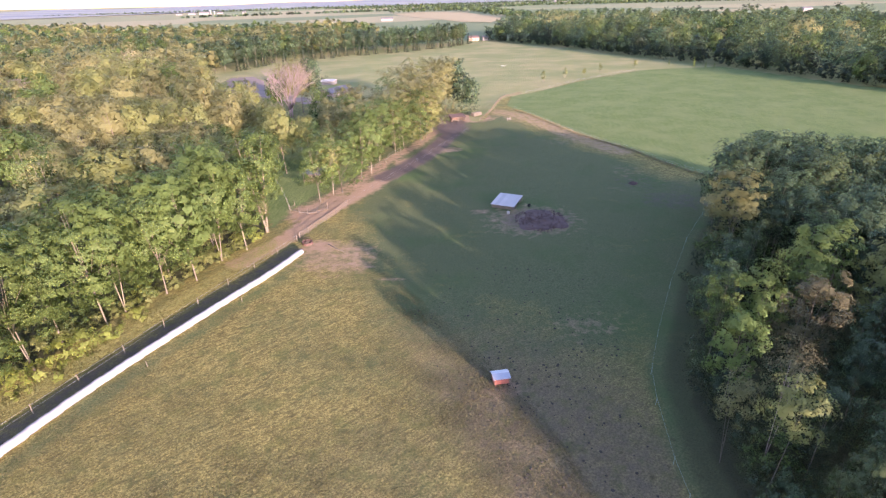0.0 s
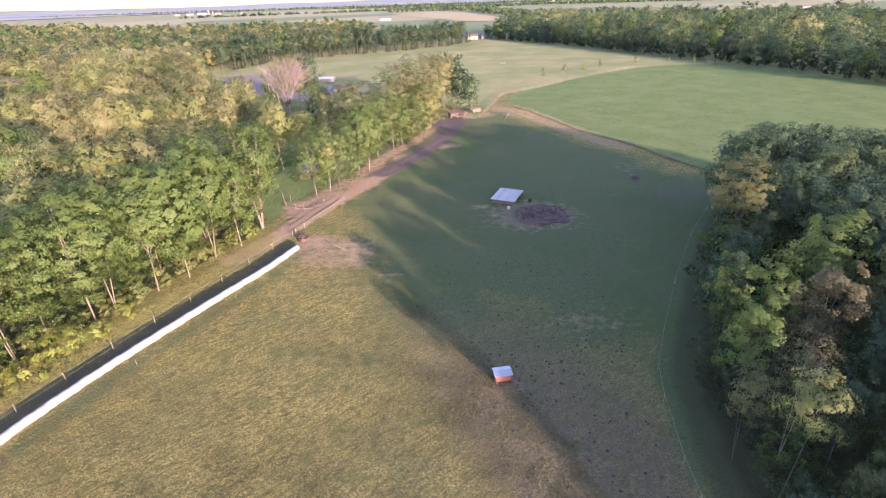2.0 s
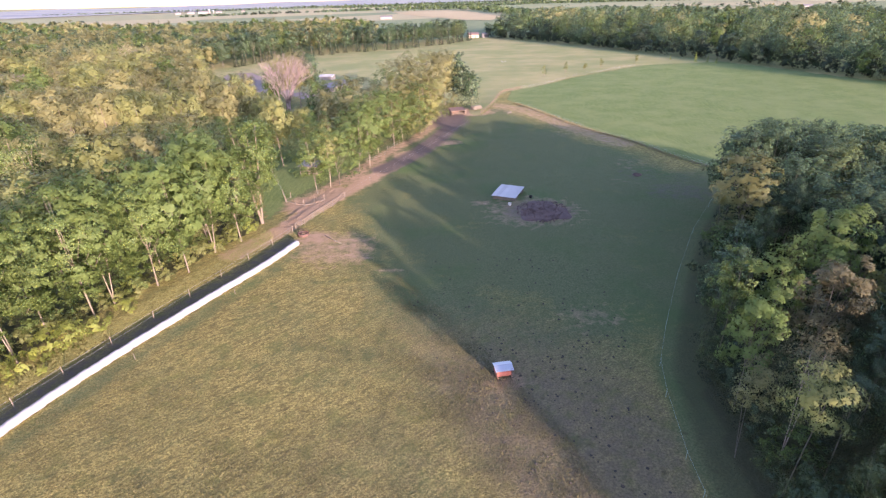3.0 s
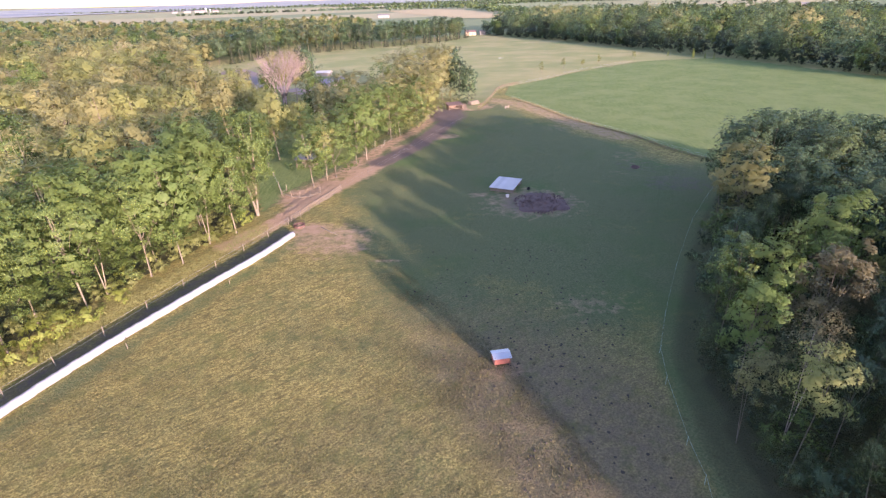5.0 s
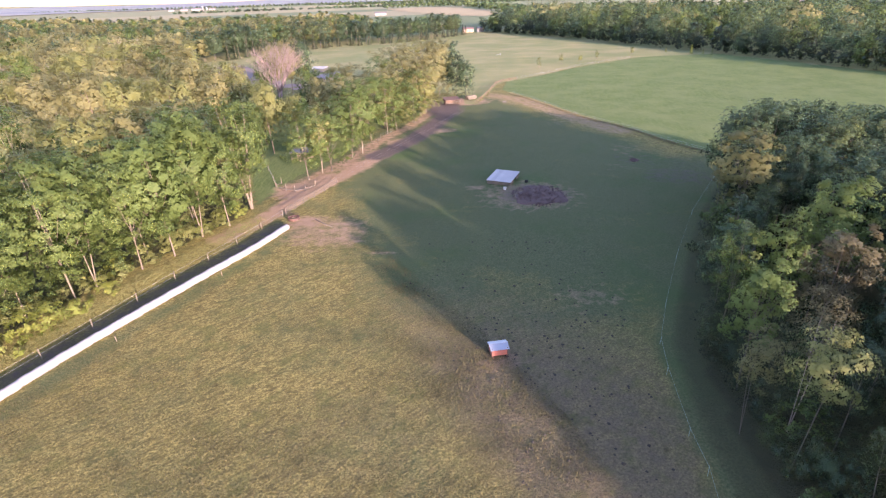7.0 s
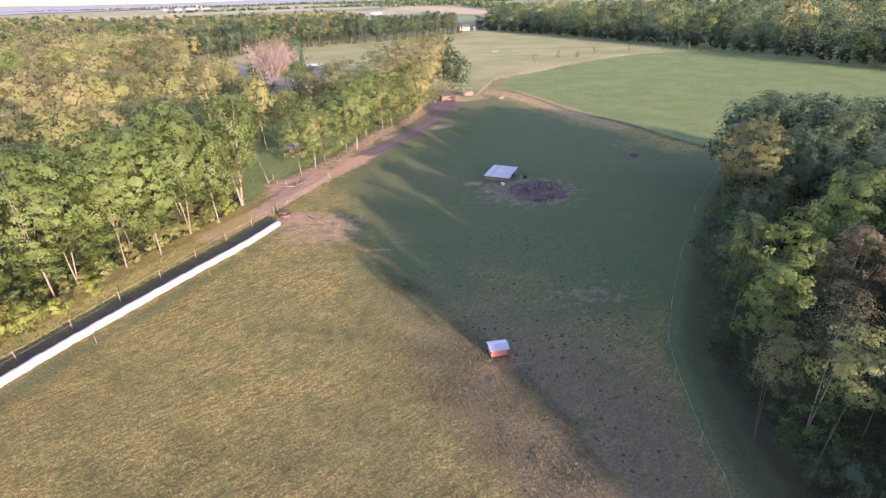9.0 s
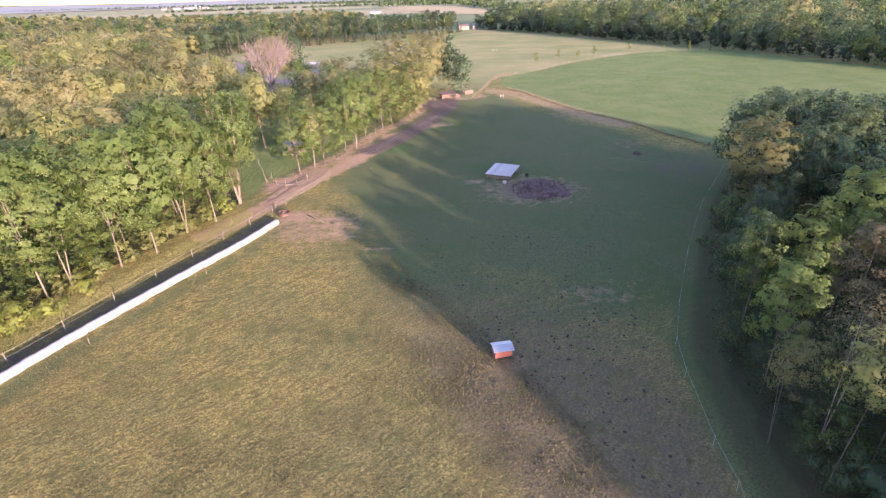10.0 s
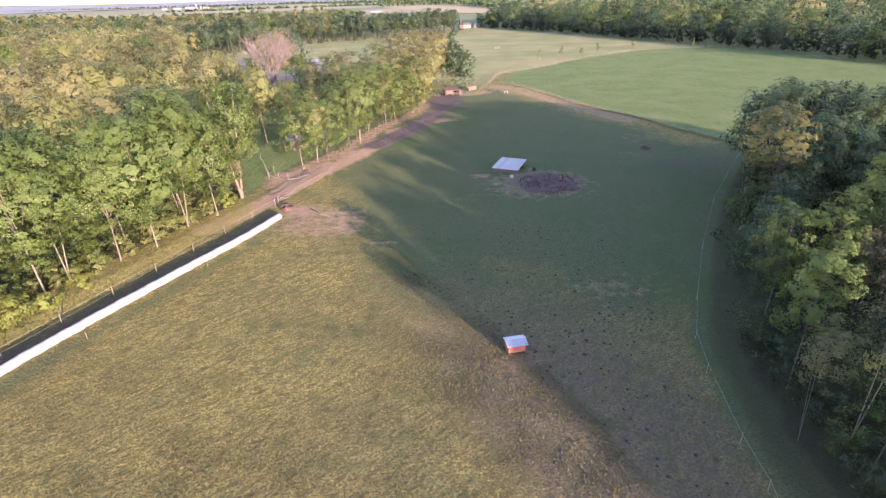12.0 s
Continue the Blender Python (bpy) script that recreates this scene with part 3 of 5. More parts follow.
# ---- foliage ----
def leaf_mesh(name, P, N, S, rnd, material, slim=0.62, tone=None, loose=0.42):
    """Many small leaf sprays: places, facings of the clumps they belong to, and sizes."""
    n = len(P)
    N = N / np.linalg.norm(N, axis=1, keepdims=True)
    F = N + rnd.normal(size=(n, 3)) * loose
    F *= np.where((F * N).sum(1, keepdims=True) < 0, -1, 1)
    F /= np.linalg.norm(F, axis=1, keepdims=True)
    T = np.cross(F, rnd.normal(size=(n, 3)))
    T /= np.linalg.norm(T, axis=1, keepdims=True)
    B = np.cross(F, T)
    s = S[:, None]
    w = rnd.uniform(0.6, 1.2, (n, 1)) * slim
    V = np.stack([P - T * s, P + T * s * rnd.uniform(0.3, 0.9, (n, 1)) - B * s * w, P + T * s * rnd.uniform(0.3, 0.9, (n, 1)) + B * s * w], 1).reshape(-1, 3)
    # the soft light of a clump: sprays take most of their shading from the clump's own roundness
    G = N * 0.9 + F * 0.2
    G /= np.linalg.norm(G, axis=1, keepdims=True)
    me = bpy.data.meshes.new(name)
    me.vertices.add(3 * n)
    me.vertices.foreach_set("co", V.astype(np.float32).ravel())
    me.loops.add(3 * n)
    me.loops.foreach_set("vertex_index", np.arange(3 * n, dtype=np.int32))
    me.polygons.add(n)
    me.polygons.foreach_set("loop_start", np.arange(0, 3 * n, 3, dtype=np.int32))
    me.update(calc_edges=True)
    me.normals_split_custom_set_from_vertices(np.repeat(G, 3, 0).astype(np.float32).tolist())
    if tone is not None:
        me.attributes.new("tone", "FLOAT", "POINT").data.foreach_set("value", np.repeat(tone, 3).astype(np.float32))
    me.materials.append(material)
    return me


def crown_points(rnd, height, base, radius, lobes, leaves, gap=0.0, clump=0.5, per_clump=34):
    """Sprays over flat domed clumps, which cover the limbs' lobes, which make an uneven crown."""
    mid, half = (height + base) / 2, (height - base) / 2
    C, R = [], []
    for k in range(lobes):
        u = (k + 0.5) / lobes
        z = -0.85 + 1.75 * u
        ring = radius * math.sqrt(max(0.06, 1 - z * z * 0.82)) * (0.95 if z < 0 else 0.9)
        a = k * 2.4 + rnd.uniform(-0.5, 0.5)
        d = ring * rnd.uniform(0.35, 0.95)
        r = radius * rnd.uniform(0.66, 1.08) * 1.95 / math.sqrt(lobes + 4) * (1.0 - 0.1 * u)
        C.append((math.cos(a) * d, math.sin(a) * d, mid + z * half * 0.86))
        R.append(r)
    C, R = np.array(C), np.array(R)
    want = max(6, leaves // per_clump)
    m = int(want * 2.6 / lobes) + 2
    lobe = np.repeat(np.arange(lobes), m)
    D = rnd.normal(size=(len(lobe), 3))
    D[:, 2] = D[:, 2] * 0.85 + 0.2
    D /= np.linalg.norm(D, axis=1, keepdims=True)
    K = C[lobe] + D * R[lobe][:, None] * rnd.uniform(0.8, 1.12, (len(lobe), 1)) * (1.12, 1.12, 0.8)
    near = np.sqrt(((K[:, None] - C[None]) ** 2).sum(-1)) / R[None]
    keep = (near < 0.72).sum(1) == 0
    if gap:
        keep &= rnd.uniform(size=len(K)) > gap
    pick = np.flatnonzero(keep)
    pick = rnd.permutation(pick)[:want]
    K, D, lobe = K[pick], D[pick], lobe[pick]
    out = K - (0, 0, mid)
    out /= np.linalg.norm(out, axis=1, keepdims=True)
    axis = out * 0.55 + D * 0.45 + (0, 0, 0.5)
    axis /= np.linalg.norm(axis, axis=1, keepdims=True)
    which = rnd.integers(0, len(K), leaves)
    d = rnd.normal(size=(leaves, 3)) + axis[which] * 1.15
    d /= np.linalg.norm(d, axis=1, keepdims=True)
    rc = (R[lobe] * clump * rnd.uniform(0.75, 1.3, len(K)))[which][:, None]
    P = K[which] + d * rc * rnd.uniform(0.82, 1.08, (leaves, 1)) * (1.15, 1.15, 0.8)
    N = d * 0.4 + axis[which] * 0.35 + out[which] * 0.85
    tone = 0.3 + 0.25 * rnd.uniform(0, 1, len(C))[lobe][which] + 0.2 * rnd.uniform(0, 1, len(K))[which]
    # a quarter of the sprays fill the lobes behind the clumps
    fill = rnd.uniform(size=leaves) < 0.26 * (1 - 2 * gap)
    P = np.where(fill[:, None], C[lobe[which]] + D[which] * R[lobe[which]][:, None] * rnd.uniform(0.7, 0.98, (leaves, 1)) * (1.1, 1.1, 0.8), P)
    return P, N, C, R, tone, np.where(fill, 1.7, 1.0)


def trunk_mesh(name, rnd, height, base, C, girth, material, limbs=7, stems=1):
    verts, faces = [], []
    for s in range(stems):
        a = rnd.uniform(0, 6.28)
        lean = rnd.uniform(0.02, 0.06) if stems == 1 else rnd.uniform(0.08, 0.15)
        path = [(math.cos(a) * lean * z * (1 + 0.2 * z / height), math.sin(a) * lean * z, z) for z in (-0.3, 0.5, base * 0.5, base, (base + height) / 2, height * 0.88)]
        g = girth / math.sqrt(stems)
        tube(verts, faces, path, [g * 1.5, g * 1.05, g * 0.9, g * 0.75, g * 0.45, g * 0.08], 7)
        top = Vector(path[3])
        for k in range(limbs // stems + (stems > 1)):
            c = Vector(C[int(rnd.integers(len(C)))])
            t = rnd.uniform(0.1, 0.7)
            p = Vector(path[3]).lerp(Vector(path[5]), t * 0.6)
            m = p.lerp(c, 0.5) + Vector((0, 0, 0.08 * height * rnd.uniform(-0.3, 0.8)))
            tube(verts, faces, [p, m, c], [g * 0.36, g * 0.22, g * 0.06], 4)
    return mesh_from(name, verts, faces, material, True)


def branching(rnd, height, spread, girth, depth, twig):
    """A leafless crown that forks upwards like a vase."""
    verts, faces, tv, tf = [], [], [], []

    def grow(p, d, length, r, level):
        mid = p + d * length * 0.5 + Vector(rnd.normal(size=3)) * length * 0.04
        q = p + d * length
        into = (verts, faces) if level < depth - 1 else (tv, tf)
        tube(*into, [p, mid, q], [r, r * 0.85, r * 0.66], 5 if level < 2 else 3)
        if level >= depth:
            return
        for k in range(3 if level else 6):
            side = Vector(rnd.normal(size=3))
            side = (side - d * side.dot(d)).normalized()
            nd = (d + side * spread * (0.75 if level == 0 else 1.0) * rnd.uniform(0.35, 1.0) + Vector((0, 0, 0.12))).normalized()
            grow(q if k else p.lerp(q, 0.9), nd, length * (4.0 if level == 0 else rnd.uniform(0.66, 0.9)), max(r * (0.5 if level == 0 else 0.66 if level < 2 else 0.52), twig), level + 1)

    grow(Vector((0, 0, -0.3)), Vector((0, 0, 1)), height * 0.055, girth, 0)
    return verts, faces, tv, tf


def broadleaf(seed, height, base, radius, lobes, leaves, size, girth=0.22, gap=0.0, bark=None, stems=1, clump=0.5):
    """One tree shape: the crown mesh and trunk mesh that its trees share, and its height."""
    rnd = np.random.default_rng(seed)
    P, N, C, R, tone, big = crown_points(rnd, height, base, radius, lobes, leaves, gap, clump)
    S = size * big * rnd.uniform(0.55, 1.3, len(P))
    crown = leaf_mesh("crown", P, N, S, rnd, LEAF["green"], tone=tone)
    return crown, trunk_mesh("trunk", rnd, height, base, C, girth, bark or BARK, 8, stems), height


def plant(kind, x, y, colour, height, turn, wide=1.0, name="tree", label="", group="", z=0.0):
    crown_mesh, trunk, tall = kind
    s = height / tall
    root = empty(name, pose(x, y, z, 0, 0, turn) @ Matrix.Diagonal((s * wide, s * wide, s, 1)))
    put("trunk", trunk, root)
    crown = put("crown", crown_mesh, root, "", None)
    crown.material_slots[0].link = "OBJECT"
    crown.material_slots[0].material = LEAF[colour]
    return tagged(root, label or f"broadleaf tree with a {LOOK[colour]} crown", "tree", group)


FULL = [broadleaf(11 + k, 18, b, r, lo, 5600, 0.292, 0.16, 0.0, PALE_BARK if k % 2 else BARK, 1, 0.75) for k, (b, r, lo) in enumerate(((4.6, 5.2, 34), (5.2, 4.8, 28), (4.0, 5.5, 38), (5.4, 4.5, 26)))]
EDGE = [broadleaf(31 + k, 18, b, r, lo, 9200, 0.218, 0.13, 0.02, PALE_BARK, st) for k, (b, r, lo, st) in enumerate(((2.4, 4.9, 38, 2), (3.2, 4.6, 32, 2), (2.0, 5.2, 42, 1)))]
THICK = broadleaf(35, 18, 4.2, 4.8, 34, 10500, 0.190, 0.30, 0.02, PALE_BARK, 2)
WISPY = [broadleaf(46 + k, 17, b, r, lo, 4600, 0.155, 0.13, 0.45, PALE_BARK, 2) for k, (b, r, lo) in enumerate(((5.5, 4.6, 24), (4.8, 4.9, 28)))]
LIGHT = [broadleaf(51 + k, 17, b, r, lo, 5500, 0.185, 0.11, 0.25, PALE_BARK, st) for k, (b, r, lo, st) in enumerate(((0.8, 4.0, 28, 1), (3.0, 3.6, 24, 2), (-0.4, 4.3, 34, 1)))]
THIN = [broadleaf(61 + k, 14, b, r, lo, 4200, 0.125, 0.05, 0.3, DARK_BARK, st) for k, (b, r, lo, st) in enumerate(((7.5, 2.3, 13, 1), (8.0, 2.0, 10, 2), (6.5, 2.5, 15, 2)))]
SHADE = [broadleaf(101 + k, 16, b, r, lo, 5200, 0.158, 0.085, 0.16, DARK_BARK, st) for k, (b, r, lo, st) in enumerate(((6.0, 2.75, 18, 1), (7.0, 2.45, 14, 2), (5.2, 3.0, 22, 1)))]
MIDDLE = [broadleaf(71 + k, 18, b, r, lo, 4200, 0.36, 0.17, clump=0.85) for k, (b, r, lo) in enumerate(((4.0, 5.4, 28), (5.0, 5.0, 24), (3.5, 5.8, 32)))]
SPARSE = [broadleaf(81 + k, 14, b, r, lo, 4800, 0.075, 0.07, 0.35, TWIG, 2) for k, (b, r, lo) in enumerate(((5.5, 2.6, 12), (6.0, 2.2, 9)))]
FAR_ROW = [broadleaf(91 + k, 18, b, r, lo, 3000, 0.34, 0.20, 0, DARK_BARK, 1, 0.8) for k, (b, r, lo) in enumerate(((2.2, 4.4, 18), (3.0, 4.0, 16)))]


def conifer_kind(seed, height, radius, whorls, size):
    rnd = np.random.default_rng(seed)
    P, N = [], []
    for w in range(whorls):
        u = w / whorls
        r = radius * (1 - u) ** 0.85 * rnd.uniform(0.85, 1.1)
        for k in range(int(7 + 12 * (1 - u))):
            a = rnd.uniform(0, 6.28)
            for d in np.arange(0.35, 1.01, 0.22):
                P.append((math.cos(a) * r * d, math.sin(a) * r * d, 0.6 + height * u * 0.95 - r * d * 0.25 + rnd.uniform(-0.1, 0.1)))
                N.append((math.cos(a) * 0.6 + rnd.normal() * 0.3, math.sin(a) * 0.6 + rnd.normal() * 0.3, 0.9))
    P, N = np.array(P), np.array(N)
    crown = leaf_mesh("crown", P, N, size * rnd.uniform(0.6, 1.2, len(P)), rnd, LEAF["needle"], 0.4)
    verts, faces = [], []
    tube(verts, faces, [(0, 0, -0.2), (0, 0, height * 0.5), (0, 0, height)], [height * 0.018, height * 0.012, 0.01], 6)
    return crown, mesh_from("trunk", verts, faces, BARK, True), height


CONIFER = conifer_kind(3, 10, 2.6, 22, 0.45)


def scatter(poly, space, seed, avoid=()):
    rnd = random.Random(seed)
    xs, ys = [p[0] for p in poly], [p[1] for p in poly]
    cells, out = {}, []
    for x, y in avoid:
        cells.setdefault((int(x // space), int(y // space)), []).append((x, y))
    tries = int((max(xs) - min(xs)) * (max(ys) - min(ys)) / space ** 2 * 14)
    for _ in range(tries):
        x, y = rnd.uniform(min(xs), max(xs)), rnd.uniform(min(ys), max(ys))
        if not inside(poly, x, y):
            continue
        cx, cy = int(x // space), int(y // space)
        near = [p for i in (-1, 0, 1) for j in (-1, 0, 1) for p in cells.get((cx + i, cy + j), ())]
        if all(math.dist(p, (x, y)) > space for p in near):
            cells.setdefault((cx, cy), []).append((x, y))
            out.append((x, y))
    return out


def far_wood(name, spots, colours, rnd, low, high, sprays, size, label, foot=0.2, lobes=12, broad=(0.25, 0.33)):
    """Crowns of a far wood, joined, with their trunks left to the shade below."""
    by = {}
    for x, y in spots:
        by.setdefault(colours[int(rnd.integers(len(colours)))], []).append((x, y))
    k = 0
    for colour, places in by.items():
        Ps, Ns, Ss, Ts = [], [], [], []
        for x, y in places:
            h = rnd.uniform(low, high)
            P, N, C, R, tone, big = crown_points(rnd, h, h * foot, h * rnd.uniform(*broad), lobes, sprays, 0.0, 0.85, 18)
            Ps.append(P + (x, y, 0)), Ns.append(N), Ss.append(size * big * rnd.uniform(0.6, 1.3, len(P))), Ts.append(0.75 * rnd.uniform(0, 1) + 0.4 * tone)
        ob = new(name, leaf_mesh(name, np.concatenate(Ps), np.concatenate(Ns), np.concatenate(Ss), rnd, LEAF[colour], tone=np.concatenate(Ts)))
        tagged(ob, label.format(LOOK[colour]), "woodland", kind="stuff")


# ---- woodland beside the pasture ----
rnd = random.Random(21)
edge_spots = [(-50.2, 44.0), (-49.6, 51.1), (-50.0, 56.9), (-46.0, 60.3), (-45.4, 63.8), (-41.8, 68.6), (-38.9, 72.4), (-37.4, 79.0), (-34.6, 83.2), (-33.2, 90.6), (-52.5, 47.5), (-53, 39.5), (-43.5, 73.5), (-39.8, 82.5)]
for k, (x, y) in enumerate(edge_spots):
    plant(THICK if k == 9 else EDGE[k % 3], x, y, "green", rnd.uniform(17, 20.5), rnd.uniform(0, 360), 1.0, "tree",
          "broadleaf tree with a full green crown at the woodland edge", "trees of the western woodland")
wood_spots = scatter(LEFT_WOOD, 8.2, 3, edge_spots)
wood_spots.sort(key=lambda p: math.dist(p, (0, 0)))
far_from = sorted(math.dist(p, (0, 0)) for p in wood_spots if p[0] >= -0.92 * p[1] - 14)[130]
for k, (x, y) in enumerate(wood_spots):
    if x < -0.92 * y - 14 or math.hypot(x, y) > far_from + 4:
        continue
    d = math.hypot(x, y)
    t = min(1, max(0, (d - 75) / 70))
    roll = rnd.random()
    if roll > 0.3 + 0.6 * t:
        colour = rnd.choice(["green", "green", "green", "yellow"])
    else:
        colour = rnd.choice(["olive", "olive", "yellow", "yellow", "olive", "olive"])
    kinds = EDGE if d < 68 else FULL if d < 135 else MIDDLE
    if d > 90 and rnd.random() < 0.12:
        kinds, colour = WISPY, "olive"
    plant(rnd.choice(kinds), x, y, colour, rnd.uniform(11.5, 20.5), rnd.uniform(0, 360), rnd.uniform(0.88, 1.08), group="trees of the western woodland")

deep_spots = [p for p in scatter(LEFT_WOOD, 9.8, 33) if math.dist(p, (0, 0)) > far_from and p[0] >= -0.92 * p[1] - 14 and not (-216 < p[0] < -110 and abs(p[1] + 1.316 * p[0]) < 17)]

# ---- trees along the lane ----
lane_trees = [(-26.4, 106.3, 16, "green", 1), (-24.4, 110.4, 15, "yellow", 1), (-22.7, 112.1, 15.5, "green", 1), (-19.7, 122, 16.5, "green", 1), (-17.6, 124.9, 17, "green", 0),
              (-20.7, 131.3, 18, "olive", 1), (-13, 142.2, 17, "green", 1), (-16.8, 136, 17, "green", 1), (-6.5, 155.7, 16, "green", 1), (-4.6, 162.5, 17, "yellow", 1),
              (-3.2, 168.3, 18, "olive", 1), (4.6, 206.6, 19, "deep", 0), (-14.5, 150, 18, "olive", 1)]
# the grove behind them, towards the far end of the lane
grove_trees = [(-10.5, 172, 21, "olive", 1), (-5.5, 180, 22, "olive", 1), (-1.5, 193, 21, "olive", 1), (1.5, 200, 20, "olive", 0), (-16, 163, 19, "green", 1), (-24, 140, 17, "olive", 1),
              (-22, 152, 18, "olive", 1), (-8, 190, 22, "yellow", 1), (7.5, 198, 15, "deep", 0), (10.8, 196, 12.5, "deep", 0), (-30, 128, 14, "green", 1), (-11, 148, 15, "green", 1), (-37.5, 103.5, 17, "green", 0), (-28, 134, 15, "olive", 1), (-19, 146, 17, "olive", 1), (-13, 158, 18, "yellow", 1), (-9, 165, 19, "olive", 1), (-14, 178, 21, "olive", 1), (-3, 186, 21, "olive", 1)]
for k, (x, y, h, colour, light) in enumerate(lane_trees + grove_trees):
    plant((LIGHT if light else EDGE)[k % 3], x, y, colour, h, k * 77, (1.25, 1.05, 1.4, 1.15, 1.5)[k % 5] if light else 1.0, "tree",
          f"slender tree, {LOOK[colour]} crown, beside the dirt lane", "trees along the lane")
lawn_trees = [(-39, 127, 17, "yellow"), (-43, 135, 16.5, "yellow"), (-47, 142, 16, "olive"), (-35.5, 137, 12.5, "yellow"), (-40, 147, 9.5, "olive"), (-52, 153, 13, "olive"), (-29.5, 143, 15, "olive"),
              (-45, 158, 8, "green"), (-58, 164, 15, "yellow"), (-63, 178, 15, "olive"), (-26, 150, 16, "green"), (-37, 160, 10, "green"), (-68, 190, 15, "olive"), (-29, 164, 16, "olive"), (-53, 205, 21, "olive"), (-49, 207, 20, "deep"), (-56.5, 240, 16, "deep"), (-57, 200, 19, "olive"), (-38, 170, 15, "green"), (-33, 152, 14, "olive"), (-43, 131, 11, "green"), (-58, 190, 16, "green")]
for k, (x, y, h, colour) in enumerate(lawn_trees):
    plant(FULL[k % 4], x, y, colour, h, k * 50, 0.85, "tree", f"broadleaf tree with a {LOOK[colour]} crown by the lawn", "trees round the lawn")


def bare_tree(x, y, height, seed, spread, mat, label, thick=0.006, depth=5):
    r = np.random.default_rng(seed)
    v, f, tv, tf = branching(r, height, spread, height * thick, depth, 0.011)
    root = empty("bare_tree", pose(x, y, 0))
    top = max(p.z for p in tv)
    s = height / top
    root.scale = (s, s, s)
    put("trunk", mesh_from("trunk", v, f, mat, True), root)
    put("twig_crown", mesh_from("twig_crown", tv, tf, mat), root)
    return tagged(root, label, "tree")


bare_tree(-51.3, 180.5, 22.8, 4, 0.66, TWIG, "leafless tree with a pinkish-grey vase of twigs", 0.018, 6)


# ---- woodland on the shaded side ----
rnd = random.Random(8)
marked = [(40.5, 68.0, 17.8, "gold", SHADE[2], 1.35), (49.6, 84.6, 17.6, "deep", SHADE[0], 1.2), (53.8, 84.7, 17.4, "deep", SHADE[2], 1.15), (44.8, 80.5, 14.8, "mid", SHADE[1], 1.25),
          (29.0, 47.8, 13.8, "green", SHADE[2], 0.95), (31.8, 46.0, 14.6, "green", SHADE[0], 1.05), (27.0, 40.2, 13.6, "green", SHADE[2], 0.95), (35.6, 43.4, 15.2, "tan", SHADE[2], 1.1),
          (26.2, 30.8, 13.2, "yellow", THIN[0], 0.95), (24.4, 34.7, 10.4, "olive", THIN[2], 0.95), (27.8, 25.2, 11.8, "mid", SHADE[1], 0.9), (39.8, 50.4, 17.0, "green", SHADE[2], 1.0),
          (47.0, 61.2, 14.2, "mid", SHADE[0], 1.1), (44.6, 55.6, 15.2, "green", SHADE[1], 1.1), (46.0, 48.5, 16.8, "yellow", SHADE[2], 0.9), (57.5, 77.0, 16.6, "mid", SHADE[0], 1.2),
          (43.0, 72.5, 14.5, "deep", SHADE[2], 1.1), (35.2, 57.5, 12.5, "deep", SHADE[0], 0.9), (57.0, 91.0, 16.4, "deep", SHADE[1], 1.3), (52.5, 76.0, 15.2, "deep", SHADE[2], 1.1)]
for x, y, h, colour, kind, wide in marked:
    plant(kind, x, y, colour, h, x * 40, wide, "tree", f"tree with {LOOK[colour]} crown at the shaded woodland edge", "trees of the eastern woodland")
# the tall western rim of this wood, farther south
rim = [(36, 17.5), (40, 12), (41, 5.5), (42.5, 0), (44.8, -8), (48, -14.5), (51.5, -21.5), (55, -29), (57, -36), (60, -43), (62, -50), (33.5, 26), (36.8, 29.5), (40, 33), (43, 37)]
for k, (x, y) in enumerate(rim):
    plant(FULL[k % 4], x, y, "deep", (15.3 if k < 11 else 13.8) + 0.3 * math.sin(k * 2.1), k * 70, 0.95, group="trees of the eastern woodland")
for k, p in enumerate(spline([(47.5, 37), (50, 42), (53.5, 50)], 4.6)):
    plant(FULL[k % 4], p.x, p.y, "deep", 16.4 + 0.4 * math.sin(k * 2.3), k * 70, 0.9, group="trees of the eastern woodland")
east = scatter(RIGHT_WOOD, 4.7, 12, [m[:2] for m in marked] + rim)
hidden = []
EDGE_Y, EDGE_C = (-48, -36, -26, -17, -7, 0, 9), (27, 29.5, 32, 32.5, 33.5, 36.5, 40)
for x, y in east:
    if x > 1.25 * y + 75 or x > 82 + (90 - y) * 0.45:
        continue
    if y < 16 or x > 0.95 * y + 30:
        if y > 9 or 0.846 * x + 0.533 * y > np.interp(y, EDGE_Y, EDGE_C):
            hidden.append((x, y))
        continue
    colour = rnd.choice(["mid", "deep", "deep", "deep"])
    if y < 44 and x < 35:
        kind, h = rnd.choice(THIN + SHADE), rnd.uniform(7.5, 12.5)
    elif x < 38 + 0.3 * max(0, y - 50):
        kind, h = rnd.choice(SHADE), rnd.uniform(9.5, 13)
    else:
        kind, h = rnd.choice(FULL if x > 50 else SHADE), rnd.uniform(13.5, 16.5) if y > 70 else rnd.uniform(13.5, 15.5) if x > 50 else rnd.uniform(12, 14.8)
    plant(kind, x, y, colour, h, rnd.uniform(0, 360), rnd.uniform(0.85, 1.15), group="trees of the eastern woodland")
far_wood("woodland_crowns", hidden, ["deep", "green"], np.random.default_rng(77), 13.5, 15.6, 360, 0.85, "{} crowns of the eastern woodland farther along")

plant(SPARSE[1], 28.4, 34.8, "tan", 13.6, 40, 0.95, "tree", "thin tree with sparse tan leaves among shaded trees", "trees of the eastern woodland")
for k, (x, y, h) in enumerate(((-154, 279, 20), (-150, 290, 19))):
    bare_tree(x, y, h, 40 + k, 0.45, STRAW_TWIG, "nearly leafless pale tree standing within the woodland", 0.009)

